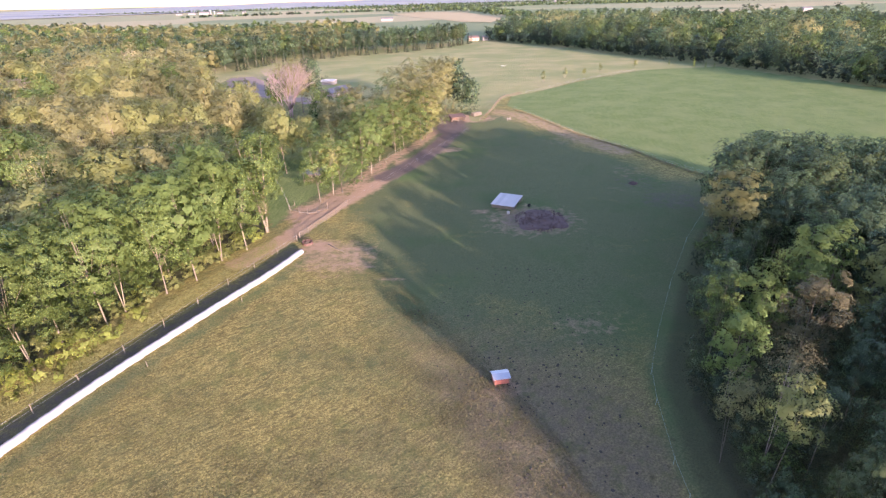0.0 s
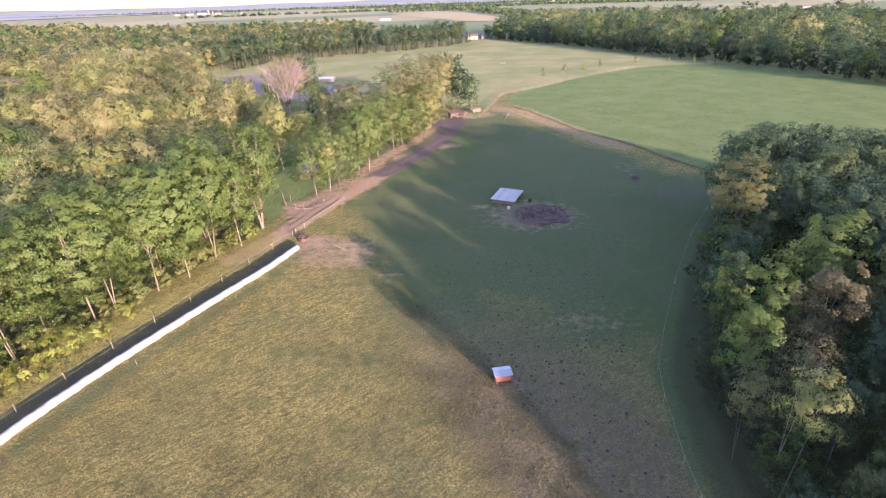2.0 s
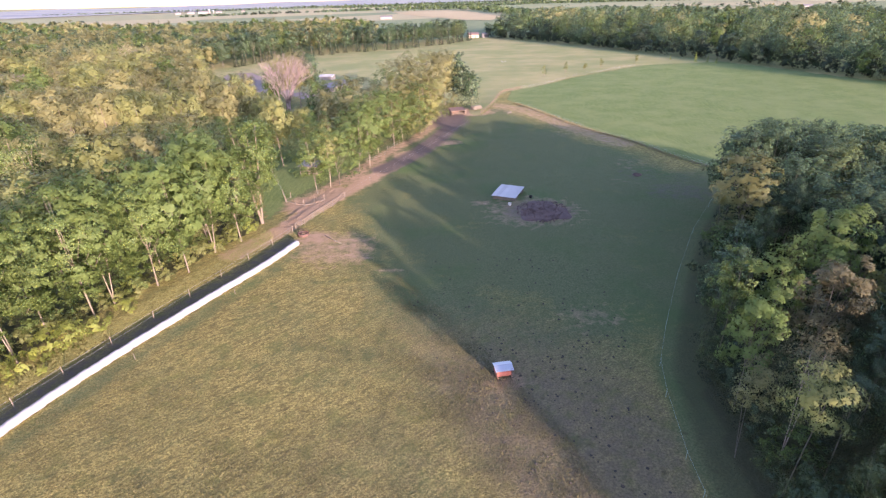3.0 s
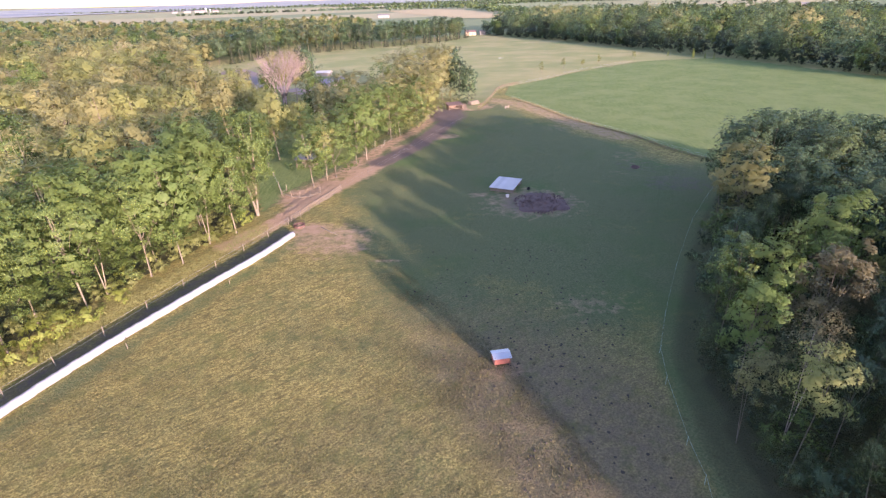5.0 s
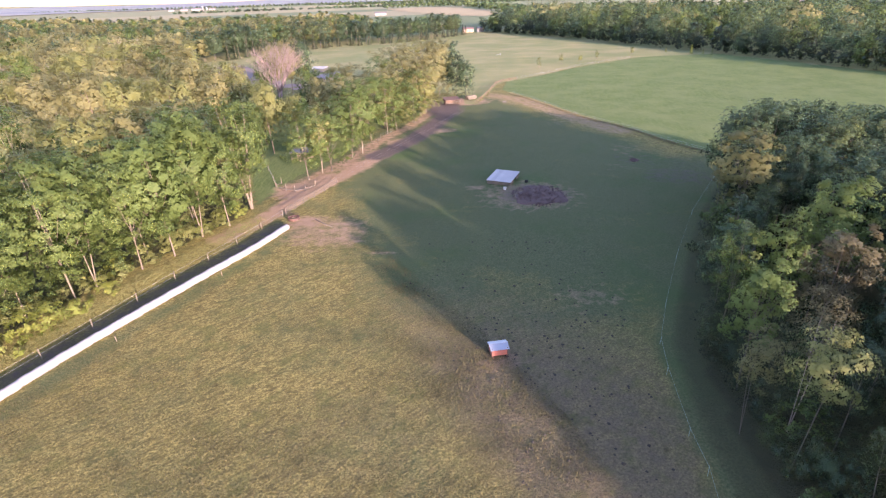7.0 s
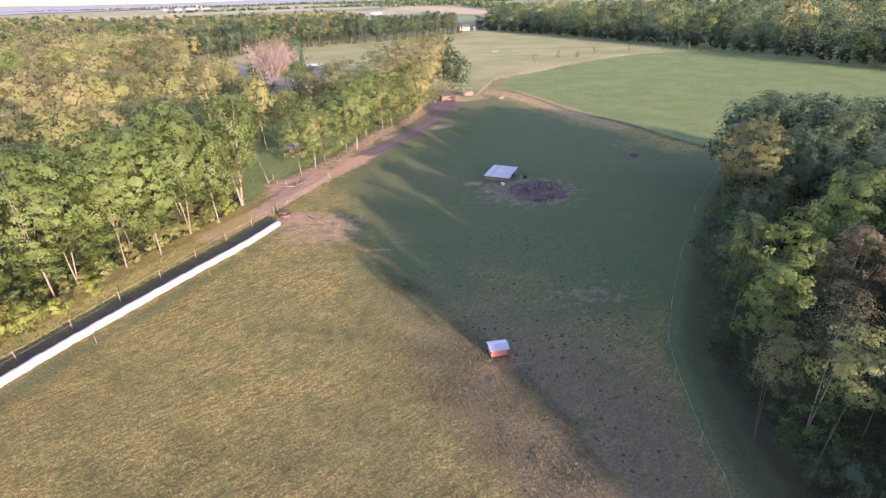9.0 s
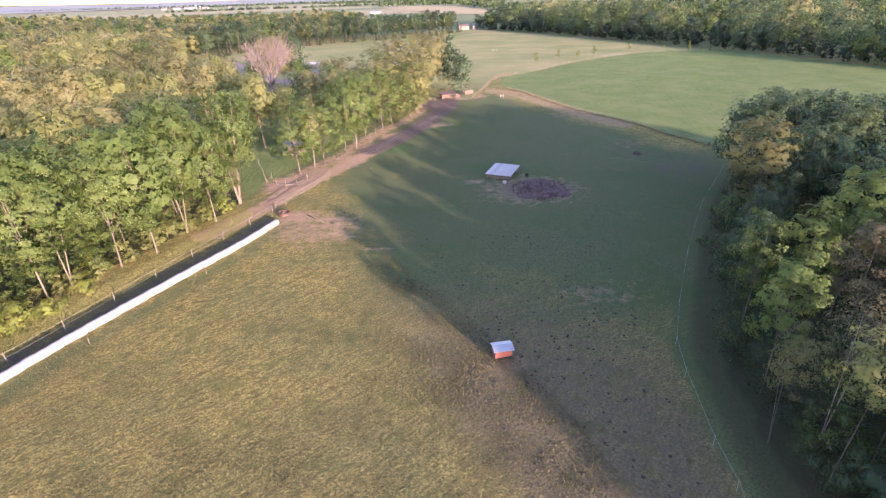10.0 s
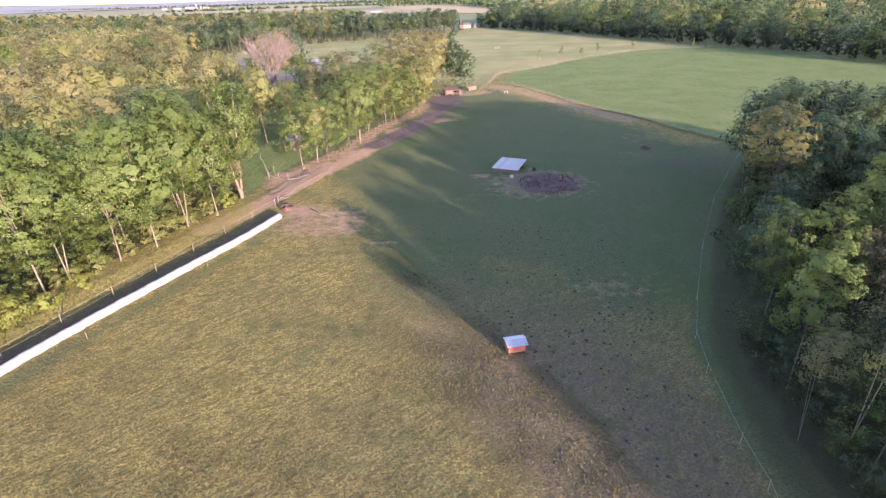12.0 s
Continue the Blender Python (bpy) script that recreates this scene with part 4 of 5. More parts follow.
# ---- far woods and the tree row ----
row = spline([(-140, 345), (-126.8, 355.6), (-116.7, 392), (-88.6, 408.5), (-75.4, 424), (-49.5, 432), (-20, 452), (10.3, 482), (22, 505)], 7.5)
rnd = random.Random(4)
for k, p in enumerate(row):
    colour = rnd.choice(["needle", "deep", "deep", "mid"])
    plant(FAR_ROW[k % 2], p.x + rnd.uniform(-2, 2), p.y + rnd.uniform(-3, 3), colour, rnd.uniform(16, 20), k * 61, 1.0, "tree",
          f"tall tree with {LOOK[colour]} crown in the meadow row", "trees of the far row")
for k, p in enumerate(row[2:]):
    plant(CONIFER, p.x + 4 + rnd.uniform(-2, 2), p.y - 9 + rnd.uniform(-2, 2), "needle", rnd.uniform(7, 11.5), k * 47, 1.0, "conifer",
          "dark conical spruce in front of the far tree row", "spruces of the far row")
for x, y, h in ((137.6, 300.8, 4.8), (142.0, 296.4, 3.3), (144.8, 292.4, 3.3), (128.5, 312.0, 3.0)):
    plant(CONIFER, x, y, "lime", h, x * 9, 0.9, "young_tree", "small pale yellow-green young tree on the field margin", "young trees of the margin")

nr = np.random.default_rng(6)
if deep_spots:
    far_wood("woodland_crowns", deep_spots, ["olive", "olive", "yellow", "olive", "tan", "olive", "yellow"], nr, 11, 21, 1700, 0.42, "{} crowns of the western woodland farther off", 0.25, 22, (0.25, 0.33))
behind_row = scatter([(-260, 300), (-140, 300), (-130, 360), (-112, 405), (-70, 436), (-66, 520), (-200, 575), (-420, 500), (-420, 330)], 8.0, 17)
far_wood("woodland_crowns", behind_row, ["green", "deep", "olive", "olive", "olive"], nr, 14, 18.5, 420, 0.85, "{} crowns of the wood behind the tree row")
thin_belt = scatter([(-70, 436), (-20, 458), (14, 492), (20, 530), (-20, 505), (-66, 480)], 8.0, 18)
far_wood("woodland_crowns", thin_belt, ["deep", "deep", "green"], nr, 13, 17, 480, 0.75, "{} crowns close behind the tree row")
DARK_EDGE = [(44, 520), (95, 434), (120.1, 375), (138.1, 328), (152.3, 303), (165, 263), (174, 238), (180, 220), (205, 167), (235, 112)]
dark = scatter(DARK_EDGE + [(420, 130), (430, 300), (330, 480), (240, 560), (110, 600), (60, 560)], 9.6, 23)
from_edge = edge_distance(DARK_EDGE, np.array([p[0] for p in dark]), np.array([p[1] for p in dark]))
far_wood("woodland_crowns", [p for p, d in zip(dark, from_edge) if d < 22], ["deep", "needle", "deep", "mid", "green"], nr, 11, 21.5, 1100, 0.53, "{} crowns along the edge of the dark wood", 0.02, 16, (0.30, 0.38))
# low growth in the darkest leaf colour, standing for the wood's shaded lower front
skirt = [(p.x + nr.uniform(-1.5, 3), p.y + nr.uniform(-1.5, 3)) for p in spline(DARK_EDGE, 4.0)]
far_wood("woodland_crowns", skirt, ["needle"], nr, 6, 10, 420, 0.45, "{} low growth along the edge of the dark wood", 0.0)
far_wood("woodland_crowns", [p for p, d in zip(dark, from_edge) if 22 <= d < 110], ["deep", "mid", "olive", "mid", "deep", "green"], nr, 12, 25, 560, 0.71, "{} crowns of the dark wood behind the field", 0.2, 14, (0.27, 0.34))
far_wood("woodland_crowns", [p for p, d in zip(dark, from_edge) if d >= 110], ["deep", "mid", "mid"], nr, 17, 24, 140, 1.5, "{} crowns of the dark wood farther back")
belt = [p for poly in ([(-125, 1440), (-15, 1490), (72, 1390), (122, 990), (300, 860), (330, 900), (160, 1030), (110, 1430), (0, 1560), (-130, 1500)],
                       [(-330, 1960), (300, 1740), (1600, 1300), (1700, 1360), (350, 1810), (-320, 2010)],
                       [(-1500, 2150), (-200, 2250), (1300, 2050), (1350, 2090), (-200, 2300), (-1500, 2210)]) for p in scatter(poly, 12, 29)]
far_wood("woodland_crowns", belt, ["mid", "mid", "deep"], nr, 8, 13, 26, 2.6, "{} belts of far woods across the plain")
far_west = scatter([(-900, 520), (-760, 430), (-420, 330), (-420, 500), (-215, 560), (-66, 520), (-62, 590), (-120, 700), (-200, 690), (-245, 700), (-338, 725), (-413, 740), (-560, 870), (-671, 905), (-900, 1150)], 11.5, 47)
far_wood("woodland_crowns", far_west, ["olive", "green", "olive", "deep"], nr, 13, 18, 130, 1.5, "{} crowns of woods at the edge of the plain")
hedges = []
for k in range(9):
    cx, cy = nr.uniform(-2700, 2400), nr.uniform(1150, 2300)
    if abs(cx) < 0.95 * cy + 100:
        lx, ly = nr.uniform(120, 620), nr.uniform(5, 20)
        slope = nr.uniform(-0.25, 0.25)
        for _ in range(int(lx * ly / 28) + 30):
            u = nr.uniform(-lx, lx)
            hedges.append((cx + u, cy + u * slope + nr.uniform(-ly, ly)))
far_wood("woodland_crowns", hedges, ["needle", "deep"], nr, 4, 8, 26, 2.6, "{} belts of trees between the far fields", 0.0, 6, (0.5, 0.8))



# ---- undergrowth ----
def shrub_kind(seed, height, radius):
    r = np.random.default_rng(seed)
    P, N, C, R, tone, big = crown_points(r, height, 0.1, radius, 12, 1000)
    return leaf_mesh("foliage", P, N, 0.15 * r.uniform(0.6, 1.3, len(P)), r, LEAF["yellow"])


SHRUBS = [shrub_kind(s, h, w) for s, h, w in ((1, 2.4, 1.7), (2, 1.8, 1.9), (3, 3.0, 1.5))]


def tall_shrub_kind(seed, height, radius):
    r = np.random.default_rng(seed)
    P, N, C, R, tone, big = crown_points(r, height, 0.3, radius, 18, 1900)
    return leaf_mesh("foliage", P, N, 0.125 * r.uniform(0.6, 1.3, len(P)), r, LEAF["yellow"])


TALL_SHRUBS = [tall_shrub_kind(s, h, w) for s, h, w in ((4, 4.6, 2.4), (5, 3.8, 2.7), (6, 5.4, 2.2))]


def shrub(x, y, colour, size, turn, label, kinds=SHRUBS):
    ob = put("shrub", kinds[int(turn) % 3])
    ob.matrix_world = pose(x, y, 0, 0, 0, turn) @ Matrix.Diagonal((size, size, size, 1))
    ob.material_slots[0].link = "OBJECT"
    ob.material_slots[0].material = LEAF[colour]
    tagged(ob, label, "shrub", "shrubs of the woodland edge")


def creeper(x, y, low, high, radius):
    """A sleeve of autumn leaves round a trunk."""
    r = np.random.default_rng(9)
    n = 900
    a, u = r.uniform(0, 6.283, n), r.uniform(0, 1, n)
    d = radius * (0.45 + 0.55 * np.sin(u * 3.0)) * r.uniform(0.7, 1.15, n)
    P = np.stack([x + np.cos(a) * d, y + np.sin(a) * d, low + (high - low) * u], 1)
    ob = new("creeper", leaf_mesh("creeper", P, np.stack([np.cos(a), np.sin(a), np.full(n, 0.4)], 1), 0.15 * r.uniform(0.6, 1.3, n), r, LEAF["gold"]))
    tagged(ob, "golden autumn creeper wrapped round a pale trunk", "creeper")


creeper(-33.1, 90.5, 3.2, 7.6, 1.0)

rnd = random.Random(31)
for p in spline([(-55, 33), (-52, 46), (-48.5, 56), (-44.5, 64), (-40, 73), (-36, 82), (-34, 89)], 2.0):
    bright = rnd.random()
    shrub(p.x - rnd.uniform(-0.4, 3.2), p.y + rnd.uniform(-1, 1), "lime" if bright > 0.6 else "yellow", rnd.uniform(0.5, 1.0), rnd.uniform(0, 360),
          "bright yellow-green leafy shrub under the woodland edge" if bright > 0.6 else "yellowish green leafy shrub under the woodland edge")
west_under = scatter([(-56, 40), (-51, 48), (-47, 58), (-41.5, 69), (-36, 81), (-34.5, 90), (-40, 92), (-46, 78), (-55, 64), (-62, 50)], 2.7, 41)
for x, y in west_under:
    bright = rnd.random()
    shrub(x, y, "yellow" if bright > 0.6 else "green", rnd.uniform(0.45, 0.95), rnd.uniform(0, 360), "leafy undergrowth shrub inside the woodland edge", TALL_SHRUBS)
east_under = scatter([(25, 22), (26, 44), (38, 66), (52, 92), (58, 90), (46, 62), (44, 22)], 2.7, 43)
for x, y in east_under:
    shrub(x, y, rnd.choice(["green", "mid", "mid", "deep"]), rnd.uniform(0.5, 1.0) if y < 56 else rnd.uniform(0.9, 2.0), rnd.uniform(0, 360), "leafy undergrowth shrub inside the shaded wood", TALL_SHRUBS if y < 56 else SHRUBS)
for x, y, s in ((-46.9, 52.6, 1.05), (-46.0, 55.0, 0.9), (-48.3, 50.3, 0.95), (-49.6, 47.2, 0.9), (-45.0, 57.6, 0.7), (-43.2, 61.5, 0.6)):
    shrub(x + 0.7, y, "lime", s * 1.2, x * 31 + 400, "bright yellow-green bush under the woodland edge")
for p in spline([(27, 24), (27.5, 36), (27.5, 45), (33, 57), (41, 70), (49, 84), (55, 95)], 2.6):
    shrub(p.x + rnd.uniform(-1.0, 2.5), p.y + rnd.uniform(-1, 1), rnd.choice(["green", "deep", "deep"]), rnd.uniform(0.6, 1.25), rnd.uniform(0, 360),
          "dark green shrub under the shaded woodland edge")


for x, y, s, colour in ((-8.7, 151.2, 1.2, "yellow"), (-7.6, 155.0, 1.0, "yellow"), (-11.5, 146.5, 0.9, "green"), (-4.2, 164.0, 1.1, "olive"), (-1.2, 176.0, 1.1, "yellow"), (-16.8, 134.0, 0.8, "green"), (9.5, 192.0, 1.3, "deep"), (5.0, 196.0, 1.2, "olive")):
    shrub(x, y, colour, s, x * 23 + 500, f"{LOOK[colour]} bush growing under the lane trees", TALL_SHRUBS)


# ---- row of wrapped bales ----
def wrapped_row():
    root = empty("wrapped_bale_row", pose(0, 0, 0))
    pts = spline(WHITE_ROW, 0.21)
    r = random.Random(2)
    seg, verts, faces = 14, [], []
    rad = 0.46
    for k, p in enumerate(pts):
        d = (pts[min(k + 1, len(pts) - 1)] - pts[max(k - 1, 0)]).normalized()
        side = Vector((-d.y, d.x, 0))
        b = (k % 6) / 6
        swell = 1 + 0.035 * math.sin(b * math.pi) - (0.035 if k % 6 == 0 else 0)
        end = min(1.0, (len(pts) - 1 - k) * 0.21 / 0.35)
        swell *= math.sqrt(1 - (1 - end) ** 2) if end < 1 else 1
        swell = max(swell, 0.12)
        off = 0.05 * math.sin(k // 6 * 2.3)
        for s in range(seg):
            a = 2 * math.pi * s / seg
            q = rad * swell * (1 + r.uniform(-0.012, 0.012))
            z = rad * 0.95 + math.sin(a) * q
            verts.append(p + side * (math.cos(a) * q + off) + Vector((0, 0, max(0.0, z) + 0.005)))
    for k in range(len(pts) - 1):
        for s in range(seg):
            i, j = k * seg + s, k * seg + (s + 1) % seg
            faces.append((i, j, j + seg, i + seg))
    faces.append(tuple(range(seg - 1, -1, -1)))
    faces.append(tuple(range((len(pts) - 1) * seg, len(pts) * seg)))
    put("wrap", mesh_from("wrap", verts, faces, WRAP, True), root)
    return tagged(root, "long row of round bales wrapped in white plastic", "wrapped bales")


wrapped_row()


# ---- fences ----
def post_mesh(h, w, material):
    bm = bmesh.new()
    bmesh.ops.create_cone(bm, cap_ends=True, segments=8, radius1=w, radius2=w * 0.88, depth=h + 0.3, matrix=Matrix.Translation((0, 0, h / 2 - 0.15)))
    me = bpy.data.meshes.new("post")
    bm.to_mesh(me)
    bm.free()
    me.materials.append(material)
    return me


POST, THIN_POST = post_mesh(1.3, 0.06, WOOD), post_mesh(1.15, 0.02, WOOD)
TAPE_POST = post_mesh(1.1, 0.022, TAPE)
PALE_POST = post_mesh(0.85, 0.045, PALE_BARK)


def wire_line(points, z, r, sag=0.03):
    verts, faces, path = [], [], []
    for p, q in zip(points, points[1:]):
        for s in range(4):
            t = s / 4
            path.append((p[0] + (q[0] - p[0]) * t, p[1] + (q[1] - p[1]) * t, z - 4 * sag * t * (1 - t)))
    path.append((*points[-1][:2], z))
    tube(verts, faces, path, [r] * len(path), 4)
    return verts, faces


def wire_fence(points, heights, post, label, wire=WIRE, r=0.012, name="wire_fence"):
    root = empty(name, pose(points[0][0], points[0][1], 0))
    o = Vector((points[0][0], points[0][1], 0))
    rr = random.Random(len(points))
    for p in points:
        put("post", post, root, "", pose(p[0] - o.x, p[1] - o.y, 0, rr.uniform(-3, 3), rr.uniform(-3, 3), rr.uniform(0, 90)))
    for z in heights:
        v, f = wire_line(points, z, r)
        put("wire", mesh_from("wire", [Vector(q) - o for q in v], f, wire), root)
    return tagged(root, label, "fence")


def board_fence(points, rails, label, material=WOOD, post=POST):
    root = empty("board_fence", pose(points[0][0], points[0][1], 0))
    o = Vector((points[0][0], points[0][1], 0))
    rr = random.Random(len(points) + 5)
    for p in points:
        put("post", post, root, "", pose(p[0] - o.x, p[1] - o.y, 0, rr.uniform(-2, 2), rr.uniform(-2, 2), rr.uniform(0, 90)))
    for p, q in zip(points, points[1:]):
        for z in rails:
            a, b = Vector((*p, z + rr.uniform(-0.02, 0.02))) - o, Vector((*q, z + rr.uniform(-0.02, 0.02))) - o
            part("rail", bar(a, b, 0.04, 0.10), material, root)
    return tagged(root, label, "fence")


wire_fence([(-52.3, 24.5), (-50.4, 29.2), (-48.4, 34), (-46.4, 38.8), (-44.5, 43.6), (-42.5, 48.5), (-40.2, 53.9), (-37.9, 59.5), (-35.6, 65), (-33.2, 70.4), (-30.9, 75.8), (-28.6, 81), (-26.6, 86.2)],
           (0.6, 1.15), POST, "wire fence on weathered wooden posts behind the white bale row")
board_fence([(-26.3, 87.3), (-25.2, 89.5), (-24.3, 92.1), (-23.0, 95.2), (-21.7, 98.2), (-20.2, 103.2)], (0.45, 0.85, 1.22), "weathered board fence with rails beside the dirt lane")
wire_fence([(-20.2, 103.2), (-16, 113.4), (-11.6, 122.7), (-7.2, 132.4), (-3.9, 139.8), (-0.6, 147.3), (2.4, 153.8), (5.4, 160.3), (8.4, 166.8)],
           (0.5, 1.05), THIN_POST, "wire fence on wooden posts between lane and pasture", WIRE, 0.007)
board_fence([(-31.4, 104.0), (-32.0, 101.9), (-29.4, 99.8), (-27.5, 99.0), (-25.6, 99.5), (-24.1, 101.9)], (0.3,), "low board fence round the tree by the lane")
wire_fence([(-31.5, 101), (-33.5, 106), (-36.5, 113), (-40, 121)], (0.5, 1.0), POST, "wire fence between the lawn and the woodland")
wire_fence([(-18.5, 127.5), (-14.8, 133.5), (-14.5, 138), (-11.8, 145)], (0.5, 1.0), POST, "wire fence between the lane trees and the lawn")
wire_fence([(18.3, 24), (19.9, 30.7), (20.2, 34.7), (21.5, 42.5), (22.7, 47.3), (26.0, 54.2), (32.1, 65.9), (40.8, 80.9), (48.5, 92), (56.4, 103.1)], (0.9,), TAPE_POST,
           "thin electric fence with pale green tape along the shaded wood", TAPE, 0.012, "tape_fence")
pf = [tuple(p[:2]) for p in spline(PADDOCK_FENCE, 5.0)]
board_fence(pf[:12], (0.55, 1.0), "brown post and rail fence at the corner of the far paddock", BROWN_WOOD)
wire_fence(pf[11:], (0.5, 0.9, 1.2), POST, "post and wire fence along the sown field")
fe = [tuple(p[:2]) for p in spline(FIELD_EDGE, 6.0)]
wire_fence(fe, (0.5, 0.9), THIN_POST, "thin wire fence between pasture and sown field")


def stake(x, y):
    ob = put("marker_stake", PALE_POST)
    ob.matrix_world = pose(x, y, 0, 3, 2, 0)
    tagged(ob, "short pale wooden stake standing in the dry grass", "stake", "stakes in the pasture")


for x, y in ((-29.5, 65.5), (-36.0, 51.1), (41.2, 78.1), (-13.5, 140.5)):
    stake(x, y)


# ---- things in the pasture ----
def small_hutch(m):
    root = empty("livestock_hutch", m)
    w, d, h = 1.7, 1.15, 0.92
    for z in range(5):
        part("front_board", box(w, 0.03, 0.155, (0, -d / 2, 0.14 + z * 0.16)), ORANGE, root)
        part("back_board", box(w, 0.03, 0.155, (0, d / 2, 0.14 + z * 0.16)), ORANGE, root)
    for s in (-1, 1):
        part("side_panel", box(0.03, d - 0.06, h - 0.1, (s * (w / 2 - 0.015), 0, 0.12)), ORANGE, root)
        part("skid", box(0.12, d + 0.5, 0.13, (s * (w / 2 - 0.12), 0, 0.0)), BROWN_WOOD, root, bevel=0.02)
        part("corner_post", box(0.07, 0.07, h, (s * (w / 2 - 0.05), -d / 2 - 0.05, 0.1)), BROWN_WOOD, root)
    bm = bar((0, -d / 2 - 0.2, h + 0.0), (0, 0.1, h + 0.24), w + 0.28, 0.035)
    part("roof_sheet", bm, ROOF_BLUE, root, "pale blue-grey metal roof")
    part("roof_sheet", bar((0, 0.08, h + 0.24), (0, d / 2 + 0.2, h + 0.05), w + 0.28, 0.035), ROOF_BLUE, root)
    part("ridge_cap", bar((-w / 2 - 0.15, 0.09, h + 0.265), (w / 2 + 0.15, 0.09, h + 0.265), 0.16, 0.03), ROOF_BLUE, root)
    return tagged(root, "small orange-red wooden livestock hutch with a pale metal roof", "hutch")


small_hutch(pose(5.75, 46.75, 0, 0, 0, 9))


def pole_shelter():
    c = [Vector((9.3, 99.9, 0.75)), Vector((13.8, 97.8, 0.75)), Vector((16.4, 103.6, 1.0)), Vector((11.95, 105.7, 1.0))]
    root = empty("pole_shelter", pose(12.8, 100.2, 0))
    o = Vector((12.8, 100.2, 0))
    mid = sum(c, Vector()) / 4
    for p in c:
        q = mid + (p - mid) * 0.9 - o
        part("pole", box(0.14, 0.14, p.z + 0.15, (q.x, q.y, -0.2)), WOOD, root)
    for i, j in ((0, 1), (3, 2)):
        p, q = (mid + (c[k] - mid) * 0.94 - o - Vector((0, 0, 0.1)) for k in (i, j))
        part("beam", bar(p, q, 0.09, 0.18), WOOD, root)
    n = 6
    for k in range(n):
        a, b = c[0].lerp(c[1], k / n) - o, c[0].lerp(c[1], (k + 0.985) / n) - o
        e, f = c[3].lerp(c[2], k / n) - o, c[3].lerp(c[2], (k + 0.985) / n) - o
        bm = bmesh.new()
        up = Vector((0, 0, 0.05))
        vs = [bm.verts.new(v) for v in (a, b, f, e, a + up, b + up, f + up, e + up)]
        for q in ((3, 2, 1, 0), (4, 5, 6, 7), (0, 1, 5, 4), (1, 2, 6, 5), (2, 3, 7, 6), (3, 0, 4, 7)):
            bm.faces.new([vs[i] for i in q])
        part("roof_sheet", bm, ROOF_WHITE, root)
    for i, j, n in ((0, 1, 15), (1, 2, 16), (2, 3, 15), (3, 0, 16)):
        p, q = (mid + (c[k] - mid) * 0.92 - o for k in (i, j))
        for k in range(n):
            if (i, j) == (1, 2) and 5 < k < 11:
                continue
            u, v = p.lerp(q, k / n), p.lerp(q, (k + 0.94) / n)
            part("wall_board", bar((u.x, u.y, u.z / 2 - 0.07), (v.x, v.y, v.z / 2 - 0.07), 0.03, min(u.z, v.z) - 0.14), WOOD, root)
    return tagged(root, "low grey board shelter with a flat white sheet roof", "shelter")


pole_shelter()


def bucket(x, y, mat, label):
    bm = bmesh.new()
    bmesh.ops.create_cone(bm, cap_ends=False, segments=16, radius1=0.26, radius2=0.34, depth=0.5, matrix=Matrix.Translation((0, 0, 0.25)))
    bmesh.ops.create_circle(bm, cap_ends=True, segments=16, radius=0.27, matrix=Matrix.Translation((0, 0, 0.05)))
    ob = part("tub", bm, mat)
    sol = ob.modifiers.new("wall", "SOLIDIFY")
    sol.thickness = 0.02
    ob.location = (x, y, 0)
    tagged(ob, label, "tub")


bucket(12.5, 96.2, WHITE_PAINT, "white plastic feed tub beside the pole shelter")
bucket(17.1, 99.8, RUBBER, "black rubber water tub beside the pole shelter")


def heap(name, x, y, rx, ry, h, mat, label, category, seed):
    r = np.random.default_rng(seed)
    verts, faces = [], []
    n, m = 44, 14
    for j in range(m + 1):
        for k in range(n):
            a, t = 2 * math.pi * k / n, j / m
            lump = noise.noise(Vector((math.cos(a) * t * 3.2 + seed, math.sin(a) * t * 3.2, 0.3))) + 0.5 * noise.noise(Vector((math.cos(a) * t * 8, math.sin(a) * t * 8, seed)))
            z = h * (1 - t ** 1.6) * (0.75 + 0.75 * lump) + 0.12 * r.uniform(-1, 1) * (1 - t)
            q = 1 + 0.16 * math.sin(3 * a + seed) + 0.08 * math.sin(7 * a)
            verts.append((x + math.cos(a) * rx * t * q, y + math.sin(a) * ry * t * q, max(z, 0.0) + 0.02 - (0.15 if j == m else 0)))
    for j in range(m):
        for k in range(n):
            faces.append((j * n + k, j * n + (k + 1) % n, (j + 1) * n + (k + 1) % n, (j + 1) * n + k)[::-1])
    ob = new(name, mesh_from(name, verts, faces, mat, True))
    return tagged(ob, label, category)


heap("compost_mound", 18.4, 92.6, 4.6, 5.2, 0.5, MANURE, "low dark heap of compost and dung on bare soil", "compost heap", 3)
rg = np.random.default_rng(15)
LV, LF = [], []
for k in range(420):
    a, t = rg.uniform(0, 6.28), math.sqrt(rg.uniform(0, 1)) * 1.1
    r = rg.uniform(0.06, 0.2)
    c = Vector((18.4 + math.cos(a) * 4.6 * t, 92.6 + math.sin(a) * 5.2 * t, max(0.0, 0.42 * (1 - t ** 1.6)) + 0.05))
    start = len(LV)
    for d in ((1, 0, 0), (-1, 0, 0), (0, 1, 0), (0, -1, 0), (0, 0, 1), (0, 0, -1)):
        LV.append(c + Vector(d) * r * rg.uniform(0.6, 1.2))
    for f in ((0, 2, 4), (2, 1, 4), (1, 3, 4), (3, 0, 4), (2, 0, 5), (1, 2, 5), (3, 1, 5), (0, 3, 5)):
        LF.append(tuple(start + i for i in f))
tagged(new("compost_clods", mesh_from("compost_clods", LV, LF, MANURE, True)), "loose dark clods lying on the compost heap", "clods", kind="stuff")
